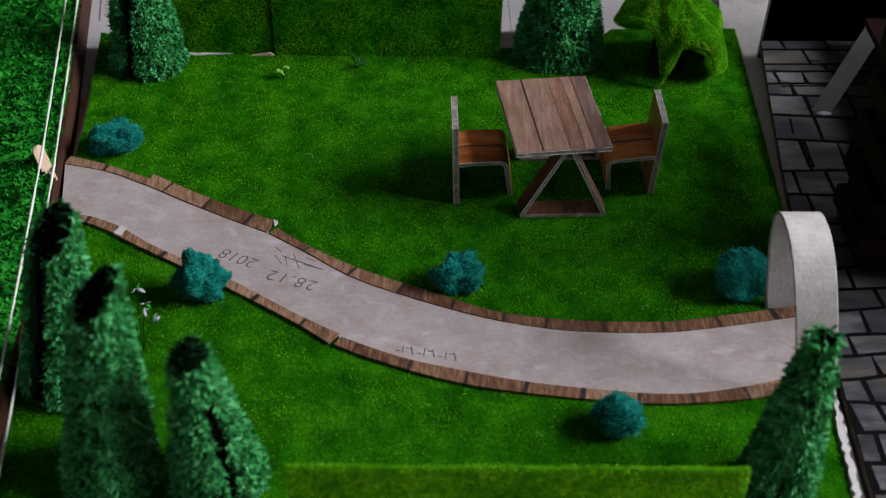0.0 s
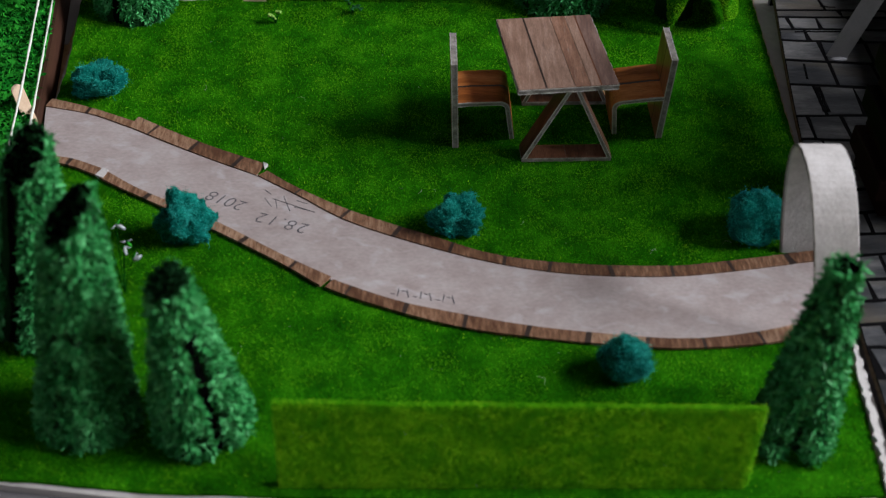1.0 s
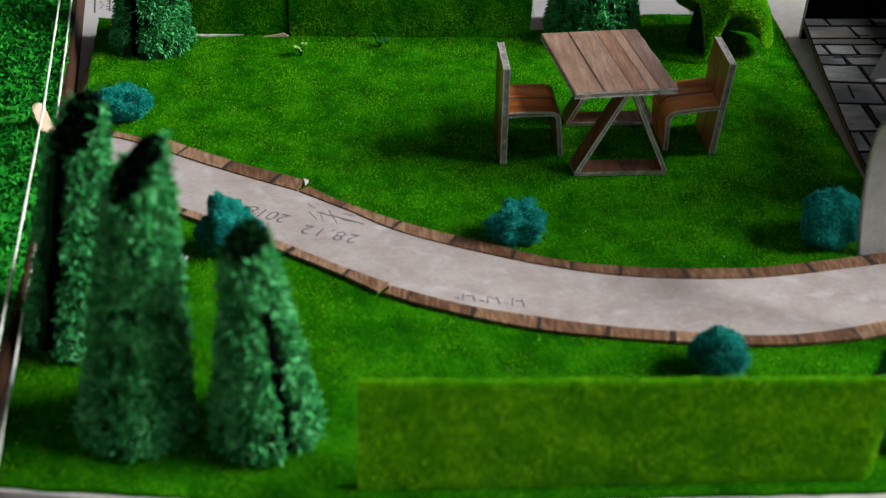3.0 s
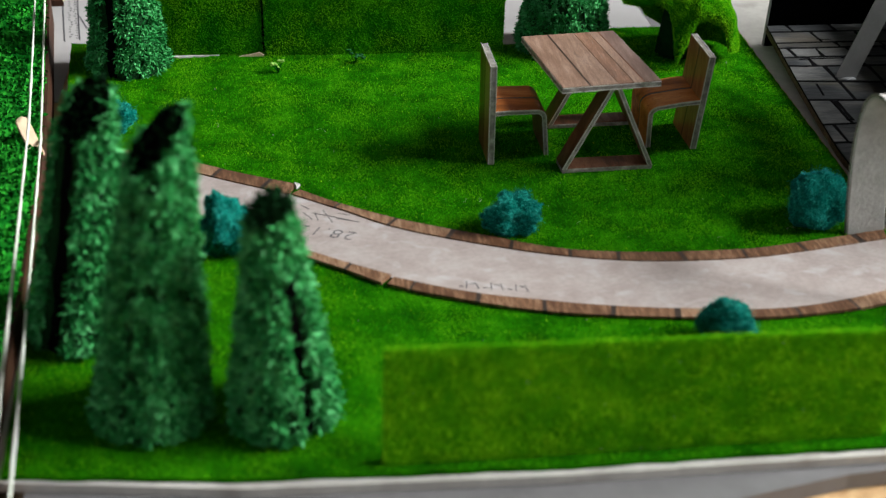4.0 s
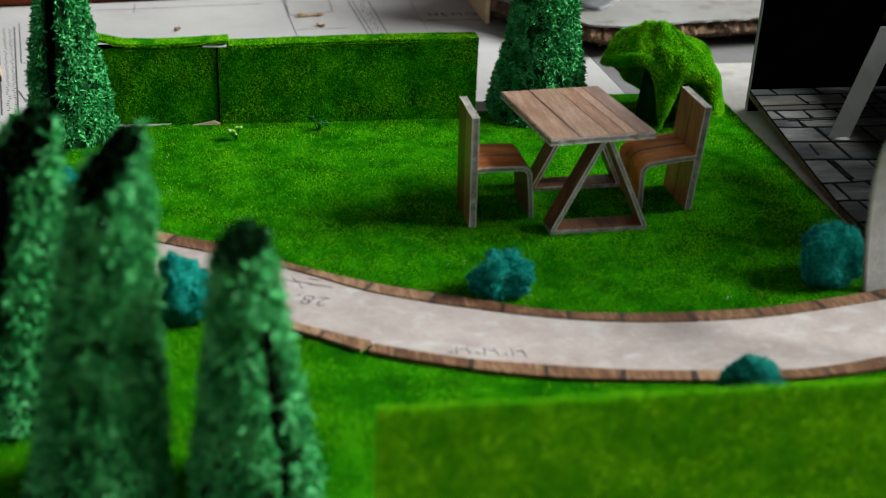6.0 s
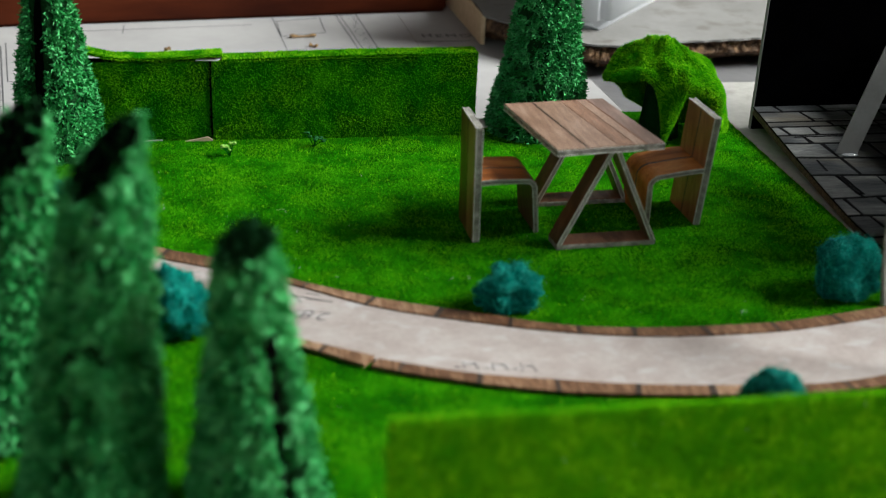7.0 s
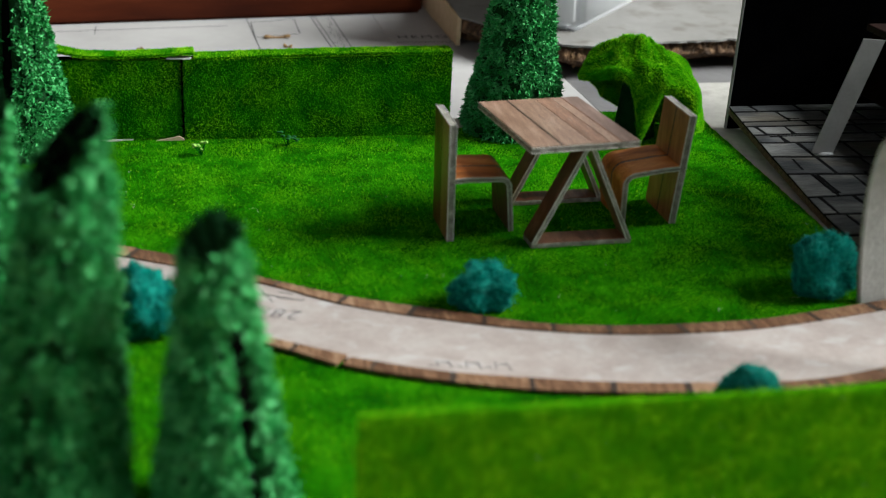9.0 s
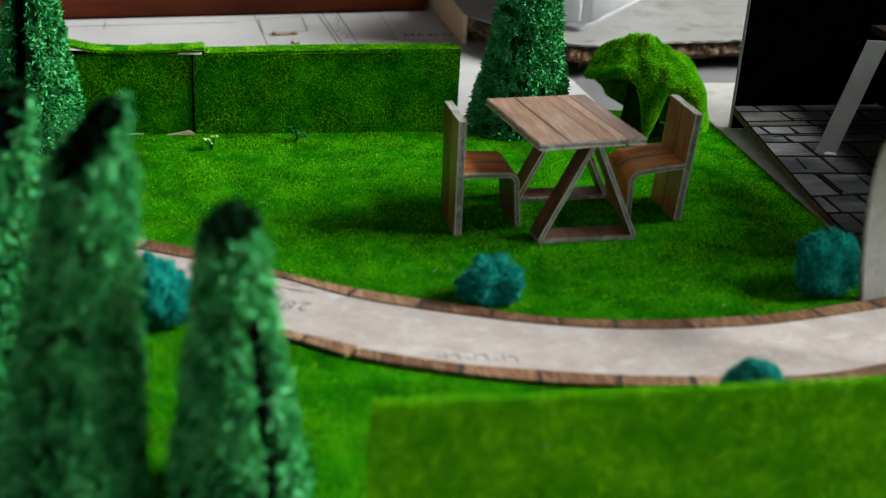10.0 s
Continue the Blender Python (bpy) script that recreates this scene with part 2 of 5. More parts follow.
def prism(outline, z0, z1, bm=None, m=None):
    """An outline in x, y pulled up from z0 to z1."""
    bm = bm or bmesh.new()
    lo = [bm.verts.new((x, y, z0)) for x, y in outline]
    hi = [bm.verts.new((x, y, z1)) for x, y in outline]
    n = len(outline)
    fs = [bm.faces.new(hi), bm.faces.new(lo[::-1])]
    for i in range(n):
        fs.append(bm.faces.new((lo[i], lo[(i + 1) % n], hi[(i + 1) % n], hi[i])))
    bmesh.ops.recalc_face_normals(bm, faces=fs)
    if m is not None:
        bmesh.ops.transform(bm, matrix=m, verts=lo + hi)
    return bm


def spline(points, n):
    """A smooth curve through control points, n samples."""
    p = np.array(points, float)
    p = np.vstack([2 * p[0] - p[1], p, 2 * p[-1] - p[-2]])
    out = []
    for u in np.linspace(0, len(points) - 1, n):
        i = min(int(u), len(points) - 2)
        f = u - i
        a, b, c, d = p[i:i + 4]
        out.append(0.5 * (2 * b + (c - a) * f + (2 * a - 5 * b + 4 * c - d) * f * f + (3 * b - a - 3 * c + d) * f ** 3))
    return np.array(out)


def tube(points, radius, bm=None, sides=6):
    bm = bm or bmesh.new()
    pts = [Vector(p) for p in points]
    rings = []
    for i, p in enumerate(pts):
        d = (pts[min(i + 1, len(pts) - 1)] - pts[max(i - 1, 0)]).normalized()
        a = d.orthogonal().normalized() if not rings else (prev - d * prev.dot(d)).normalized()
        prev = a
        b = d.cross(a)
        r = radius(i / (len(pts) - 1)) if callable(radius) else radius
        rings.append([bm.verts.new(p + (a * math.cos(t) + b * math.sin(t)) * r) for t in [2 * math.pi * k / sides for k in range(sides)]])
    for q, s in zip(rings, rings[1:]):
        for k in range(sides):
            bm.faces.new((q[k], q[(k + 1) % sides], s[(k + 1) % sides], s[k]))
    bm.faces.new(rings[0][::-1])
    bm.faces.new(rings[-1])
    return bm


def triangles(ob_or_mesh):
    me = ob_or_mesh.data if hasattr(ob_or_mesh, "data") else ob_or_mesh
    me.calc_loop_triangles()
    co = np.empty(len(me.vertices) * 3)
    me.vertices.foreach_get("co", co)
    ix = np.empty(len(me.loop_triangles) * 3, int)
    me.loop_triangles.foreach_get("vertices", ix)
    return co.reshape(-1, 3)[ix].reshape(-1, 3, 3)


def scatter(tris, n, rng):
    a = tris[:, 1] - tris[:, 0]
    b = tris[:, 2] - tris[:, 0]
    nr = np.cross(a, b)
    area = np.linalg.norm(nr, axis=1)
    i = rng.choice(len(tris), n, p=area / area.sum())
    u, v = rng.random(n), rng.random(n)
    w = u + v > 1
    u[w], v[w] = 1 - u[w], 1 - v[w]
    return tris[i, 0] + a[i] * u[:, None] + b[i] * v[:, None], nr[i] / np.maximum(area[i], 1e-12)[:, None]


def unit(v):
    return v / np.maximum(np.linalg.norm(v, axis=1), 1e-9)[:, None]


def fibres(name, tris, n, length, width, lean, mat, parent, seed=1, bend=0.5, up=None, flat=1.0, keep=None, label="", leaf=False):
    """n small blades rooted on the triangles, each a bent strip; one mesh of kind stuff."""
    rng = np.random.default_rng(seed)
    p, nr = scatter(tris, n, rng)
    if keep is not None:
        k = keep(p, nr)
        p, nr = p[k], nr[k]
    n = len(p)
    d = nr * flat + lean * rng.normal(size=(n, 3))
    if up is not None:
        d = d + np.array(up)
    d = unit(d)
    side = unit(np.cross(d, rng.normal(size=(n, 3))))
    ln = (length * (0.6 + 0.8 * rng.random(n)))[:, None]
    wd = (width * (0.7 + 0.6 * rng.random(n)))[:, None] * 0.5
    d2 = unit(d + bend * rng.normal(size=(n, 3)))
    mid = p + d * ln * 0.55
    tip = mid + d2 * ln * 0.45
    root = p - d * ln * 0.08
    wr, wm = (0.35, 1.0) if leaf else (1.0, 0.8)
    co = np.stack([root - side * wd * wr, root + side * wd * wr, mid + side * wd * wm, tip, mid - side * wd * wm], 1)
    loops = np.array([0, 1, 2, 4, 4, 2, 3])
    starts, step = [0, 4], 7
    me = bpy.data.meshes.new(name)
    me.vertices.add(n * 5)
    me.vertices.foreach_set("co", co.reshape(-1).astype(np.float32))
    me.loops.add(n * step)
    me.loops.foreach_set("vertex_index", (loops[None] + 5 * np.arange(n)[:, None]).reshape(-1).astype(np.int32))
    me.polygons.add(n * 2)
    me.polygons.foreach_set("loop_start", (np.array(starts)[None] + step * np.arange(n)[:, None]).reshape(-1).astype(np.int32))
    me.update(calc_edges=True)
    me.materials.append(mat)
    ob = new(name, me)
    if parent is not None:
        ob.parent = parent
    return tagged(ob, label, kind="stuff")

# ---------------------------------------------------------------- room


def structure(name, bm, mat, label, category, smooth=False):
    return tagged(part(name, bm, mat, smooth=smooth), label, category, kind="structure")


structure("floor", box(-2.6, -2.6, -0.80, 2.40, 2.6, -0.77), M_FLOOR, "brown wood laminate floor of the room", "floor")
structure("ceiling", box(-2.6, -2.6, 2.85, 2.40, 2.6, 2.89), M_ROOM, "unseen ceiling kept dark to hold down bounced light", "ceiling")
structure("wall_west", box(-2.64, -2.6, -0.77, -2.60, 2.6, 2.85), M_ROOM, "unseen room wall kept dark to hold down bounced light", "wall")
# unseen wall acting as reflector: glare on glossy prints, fill from behind
structure("reflector_wall_north", box(-2.6, 2.60, -0.77, 2.40, 2.64, 2.85), M_REFLECTOR, "unseen pale wall added as a reflector for glare and fill", "wall")
bm = box(-2.6, -2.72, -0.77, 2.40, -2.60, 0.35)
box(-2.6, -2.72, 1.55, 2.40, -2.60, 2.85, bm=bm)
box(-2.6, -2.72, 0.35, -2.10, -2.60, 1.55, bm=bm)
box(-0.30, -2.72, 0.35, 2.40, -2.60, 1.55, bm=bm)
structure("wall_south", bm, M_ROOM, "unseen dark low-bounce wall with a wide opening for the fill lamp", "wall")
# frame assumed around the fill lamp, out of view
win2 = tagged(thing("fill_window", "", ""), "assumed unseen window frame around the south fill lamp", "window", kind="structure")
for a in ((-2.10, 0.35, -0.30, 0.41), (-2.10, 1.49, -0.30, 1.55), (-2.10, 0.41, -2.04, 1.49), (-0.36, 0.41, -0.30, 1.49)):
    part("window_frame", box(a[0], -2.70, a[1], a[2], -2.65, a[3], 0.004), M_BOXWHITE, win2)
# east wall with a window opening
WY0, WY1, WZ0, WZ1, WX = -1.03, 0.55, 1.17, 2.49, 2.40
bm = box(WX, -2.6, -0.77, WX + 0.12, 2.6, WZ0)
box(WX, -2.6, WZ1, WX + 0.12, 2.6, 2.85, bm=bm)
box(WX, -2.6, WZ0, WX + 0.12, WY0, WZ1, bm=bm)
box(WX, WY1, WZ0, WX + 0.12, 2.6, WZ1, bm=bm)
structure("wall_east", bm, M_ROOM, "unseen dark low-bounce wall with a window opening", "wall")
win = tagged(thing("window_1", "", ""), "white framed daylight window in the wall", "window", kind="structure")
for a in ((WY0, WZ0, WY1, WZ0 + 0.06), (WY0, WZ1 - 0.06, WY1, WZ1), (WY0, WZ0 + 0.06, WY0 + 0.06, WZ1 - 0.06), (WY1 - 0.06, WZ0 + 0.06, WY1, WZ1 - 0.06)):
    part("window_frame", box(WX + 0.05, a[0], a[1], WX + 0.10, a[2], a[3], 0.004), M_BOXWHITE, win)

# work table of strand board, on four legs
ZT = -0.0140
wt = thing("work_table", "strand board work table on plain wooden legs", "table")
part("top", box(-0.85, -0.75, ZT - 0.018, 0.95, 0.95, ZT, 0.001), M_OSB, wt)
for lx, ly in ((-0.8, -0.7), (0.84, -0.7), (-0.8, 0.84), (0.84, 0.84)):
    part("leg", box(lx, ly, -0.77, lx + 0.06, ly + 0.06, ZT - 0.018, 0.003), M_STICK, wt)

# ---------------------------------------------------------------- base of the model
structure("underlay", prism([(-0.236, -0.2080), (-0.236, -0.2480), (-0.030, -0.2450), (0.015, -0.2350), (0.035, -0.2310), (0.059, -0.2265), (0.090, -0.2245), (0.145, -0.2160), (0.46, -0.214), (0.46, 0.302), (0.150, 0.302), (0.150, 0.188), (-0.258, 0.182), (-0.245, 0.10)], ZT + 0.0005, -0.0062), M_GREYCLOTH,
          "grey wrapped board under the garden model", "board")


def ragged(points, step, amount, seed):
    """An outline with its edges broken into small uneven steps."""
    r = random.Random(seed)
    out = []
    for (x0, y0), (x1, y1) in zip(points, points[1:] + points[:1]):
        d = math.hypot(x1 - x0, y1 - y0)
        n = max(1, int(d / step))
        for i in range(n):
            f = i / n
            j = 0 if i == 0 else r.uniform(-amount, amount)
            out.append((x0 + (x1 - x0) * f - (y1 - y0) / d * j, y0 + (y1 - y0) * f + (x1 - x0) / d * j))
    return out


LAWN = [(-0.2435, -0.2065), (-0.16, -0.2155), (-0.05, -0.219), (0.075, -0.219), (0.1345, -0.2165), (0.1395, -0.150), (0.1498, 0.0), (0.1597, 0.199), (0.075, 0.197),
        (0.058, 0.175), (-0.001, 0.172), (-0.225, 0.180), (-0.2655, 0.186), (-0.2570, 0.085), (-0.2545, 0.0)]
structure("base_board", prism([(-0.2475, -0.207), (-0.16, -0.2185), (-0.05, -0.222), (0.075, -0.222), (0.142, -0.2195), (0.150, -0.05), (0.46, -0.05), (0.46, 0.262), (0.160, 0.262), (0.152, 0.205), (0.0, 0.196), (-0.2655, 0.1875), (-0.2600, 0.110), (-0.2560, 0.0)], -0.0061, -0.0019), M_GREYCARD,
          "grey card base board of the garden model", "board")
lawn = structure("lawn", prism(ragged(LAWN, 0.006, 0.0004, 2), -0.0018, 0.0), M_TURF, "short green flocked turf of the model garden", "lawn")
fringe = [p for p in LAWN if p[0] > 0.13]
tagged(part("backing_edge", prism(ragged([(x - 0.004, y) for x, y in fringe] + [(x + 0.0011, y) for x, y in fringe[::-1]], 0.0022, 0.0005, 6), -0.00185, -0.0006), M_KRAFTLIGHT, lawn), "frayed brown backing along the turf's edge")
# torn white card along the edge of the lawn
structure("trim", prism(ragged([(0.1352, -0.2195), (0.1380, -0.2195), (0.1448, -0.128), (0.1418, -0.128)], 0.0025, 0.0009, 5), -0.0018, 0.0018), M_CARD,
          "torn white card edging beside the turf", "edging")

# ---------------------------------------------------------------- garden path
UO1 = [(-0.2580, 0.0510), (-0.237, 0.0435), (-0.2085, 0.0300)]
UI1 = [(-0.2600, 0.0440), (-0.233, 0.0365), (-0.2105, 0.0250)]
UO2 = [(-0.2075, 0.0345), (-0.187, 0.0215), (-0.164, 0.0085), (-0.1355, -0.0055)]
UI2 = [(-0.2110, 0.0255), (-0.186, 0.0105), (-0.162, -0.0030), (-0.1390, -0.0150)]
UO3 = [(-0.1335, -0.0115), (-0.117, -0.0250), (-0.088, -0.0435), (-0.049, -0.0615), (-0.017, -0.0752), (0.021, -0.0812), (0.064, -0.0824), (0.093, -0.0788), (0.142, -0.0700)]
UI3 = [(-0.1380, -0.0155), (-0.115, -0.0320), (-0.088, -0.0520), (-0.045, -0.0715), (-0.011, -0.0828), (0.023, -0.0887), (0.064, -0.0895), (0.095, -0.0858), (0.140, -0.0775)]
LI1 = [(-0.2530, 0.0005), (-0.236, -0.0028), (-0.2195, -0.0105)]
LO1 = [(-0.2520, -0.0045), (-0.237, -0.0082), (-0.2215, -0.0160)]
LI2 = [(-0.2170, -0.0125), (-0.196, -0.0280), (-0.157, -0.0510), (-0.121, -0.0760), (-0.0965, -0.0915)]
LO2 = [(-0.2190, -0.0185), (-0.203, -0.0290), (-0.158, -0.0570), (-0.120, -0.0830), (-0.1015, -0.0975)]
LI3 = [(-0.0955, -0.0935), (-0.066, -0.1070), (-0.034, -0.1162), (0.000, -0.1238), (0.048, -0.1300), (0.076, -0.1302), (0.103, -0.1255), (0.130, -0.1180)]
LO3 = [(-0.0990, -0.0985), (-0.0790, -0.1085), (-0.040, -0.1230), (-0.002, -0.1305), (0.047, -0.1362), (0.075, -0.1362), (0.107, -0.1325), (0.132, -0.1250)]
ZP0, ZP1, ZB = 0.0003, 0.0014, 0.0021
upper = np.vstack([spline(UI1, 8), spline(UI2, 10), spline(UI3, 40)]) + (0.0, 0.0012)
lower = np.vstack([spline(LI1, 8), spline(LI2, 16), spline(LI3, 40)]) - (0.0, 0.0012)
path = structure("path", prism([tuple(p) for p in upper] + [tuple(p) for p in lower[::-1]], ZP0, ZP1), M_PAPER, "pale pinkish card path edged with wood-print strips", "path")


def border(outer, inner, cuts, seed):
    """A strip of printed planks between two curves, with dark joints at the given distances along x."""
    r = random.Random(seed)
    o, i = spline(outer, 120), spline(inner, 120)
    ox, oy = o[:, 0], o[:, 1]
    ends = [0.0] + [float(np.interp(c, ox, np.linspace(0, 1, 120))) for c in cuts] + [1.0]

    near = [int(np.argmin(((i - p) ** 2).sum(axis=1))) / 119 for p in o]
    near = np.maximum.accumulate(near)
    near[0], near[-1] = 0.0, 1.0
    t = np.linspace(0, 1, 120)

    def quad(a, b, z0, z1, name, mat):
        us = np.linspace(a, b, max(3, int((b - a) * 60)))
        at = lambda c, u: (float(np.interp(u, t, c[:, 0])), float(np.interp(u, t, c[:, 1])))
        pts = [at(o, u) for u in us] + [at(i, float(np.interp(u, t, near))) for u in us[::-1]]
        part(name, prism(pts, z0, z1), mat, path)

    span = abs(ox[-1] - ox[0])
    jw = 0.0017 / span
    for k, (a, b) in enumerate(zip(ends, ends[1:])):
        a2 = a if k == 0 else a + jw / 2
        b2 = b if k == len(ends) - 2 else b - jw / 2
        if b2 - a2 > 0.004:
            quad(a2, b2, ZP1 - 0.0006, ZB + r.uniform(-0.0001, 0.0001), "plank", M_STRIP)
        if k < len(ends) - 2:
            quad(b - jw / 2, b + jw / 2, ZP1 - 0.0006, ZB, "joint", M_STRIP_DARK)


border(UO1, UI1, [-0.235], 1)
border(UO2, UI2, [-0.1955, -0.172, -0.1475], 2)
border(UO3, UI3, [-0.1150, -0.0895, -0.0637, -0.0380, -0.0130, 0.0088, 0.0371, 0.0671, 0.0952, 0.1248], 3)
border(LO1, LI1, [-0.238], 4)
border(LO2, LI2, [-0.1935, -0.168, -0.1420, -0.1165], 5)
border(LO3, LI3, [-0.0895, -0.0620, -0.0345, -0.0063, 0.0213, 0.0480, 0.0745, 0.1020], 6)
part("torn_corner", prism(ragged([(-0.2215, -0.0165), (-0.2170, -0.0190), (-0.2155, -0.0125), (-0.2185, -0.0105)], 0.002, 0.0004, 3), ZP1 - 0.0004, ZB + 0.0004), M_CARD, path, "torn white corner of card")
part("torn_corner", prism([(-0.1362, -0.0050), (-0.1335, -0.0065), (-0.1352, -0.0095)], ZP1 - 0.0004, ZB + 0.0005), M_CARD, path, "torn white corner of card")
# the date in ink, and bars for the writing beside it


def ink_bar(x0, y0, x1, y1, w):
    d = Vector((x1 - x0, y1 - y0, 0))
    n = Vector((-d.y, d.x, 0)).normalized() * w / 2
    pts = [(x0 + n.x, y0 + n.y), (x1 + n.x, y1 + n.y), (x1 - n.x, y1 - n.y), (x0 - n.x, y0 - n.y)]
    part("ink_bar", prism(pts, ZP1 - 0.0001, ZP1 + 0.00012), M_PEN, path)


for text, x, y, turn, gap in (("28.12", -0.1080, -0.0538, 160, 1.16), ("2018", -0.1405, -0.0372, 154, 1.0)):
    fc = bpy.data.curves.new("date_writing", "FONT")
    fc.body, fc.size, fc.extrude, fc.space_character, fc.shear = text, 0.0110, 0.00003, gap, 0.15
    fc.offset = -0.00020
    fc.materials.append(M_PEN)
    dt = new("date_writing", fc)
    dt.parent, dt.matrix_local = path, pose(x, y, ZP1 + 0.00006, 0, 0, turn)
    dt["label"] = "handwritten date in thin black pen"
for a in ((-0.1070, -0.0440, -0.1290, -0.0335, 0.00035), (-0.1110, -0.0375, -0.1165, -0.0350, 0.00035), (-0.1105, -0.0425, -0.1175, -0.0400, 0.00035), (-0.1195, -0.0435, -0.1235, -0.0315, 0.00035),
          (-0.1262, -0.0410, -0.1275, -0.0335, 0.00035), (-0.1290, -0.0400, -0.1330, -0.0330, 0.00035), (-0.1300, -0.0300, -0.1335, -0.0265, 0.00035)):
    ink_bar(*a)
for k in range(6):
    x, y = -0.0385 - k * 0.0053, -0.1060 + k * 0.0010
    ink_bar(x, y - 0.0028, x - 0.0008 + 0.0016 * (k % 2), y + 0.0024, 0.00045)
    ink_bar(x - 0.0012, y + 0.0012 - 0.0026 * (k % 2), x - 0.0034, y + 0.0018 - 0.0028 * (k % 2), 0.00040)

# ---------------------------------------------------------------- arch over the path's end


def arch(x, y0, y1, width, height, lean, thick):
    """A strip of card bent over into an upside-down U, leaning in x."""
    yc, half = (y0 + y1) / 2, (y1 - y0) / 2
    prof = []
    for k in range(49):
        a = math.pi * k / 48
        c = math.cos(a)
        prof.append((yc + half * math.copysign(abs(c) ** 0.84, c), height * max(0.0, math.sin(a)) ** 0.88))
    bm = bmesh.new()
    rings = []
    for n, (y, z) in enumerate(prof):
        a, b = prof[max(n - 1, 0)], prof[min(n + 1, len(prof) - 1)]
        t = Vector((b[0] - a[0], b[1] - a[1])).normalized()
        nx, nz = t[1], -t[0]
        s = lean * z / height
        ring = []
        for dx, off in ((0, 0.0), (width, 0.0), (width, thick), (0, thick)):
            ring.append(bm.verts.new((x + dx + s, y - nx * off * -1, z - nz * off * -1)))
        rings.append(ring)
    for p, q in zip(rings, rings[1:]):
        for k in range(4):
            bm.faces.new((p[k], p[(k + 1) % 4], q[(k + 1) % 4], q[k]))
    bm.faces.new(rings[0][::-1])
    bm.faces.new(rings[-1])
    bmesh.ops.recalc_face_normals(bm, faces=bm.faces)
    bmesh.ops.bevel(bm, geom=[e for e in bm.edges if e.calc_face_angle(0) > 1.0], offset=0.0003, segments=1, affect="EDGES")
    return bm


ar = thing("garden_arch", "white bent card arch standing over the path", "arch")
part("strip", arch(0.1235, -0.1335, -0.0700, 0.0192, 0.0845, -0.0150, 0.0012), M_CARD, ar, smooth=False)
part("lining", arch(0.1239, -0.1329, -0.0706, 0.0184, 0.0839, -0.0150, 0.0005), M_CARD, ar, "white inner paper lining")
part("cut_edge", arch(0.1231, -0.1336, -0.0699, 0.0006, 0.0846, -0.0150, 0.0014), M_EDGE, ar, "grey cut card edge")

# ---------------------------------------------------------------- conifers of rolled plastic turf


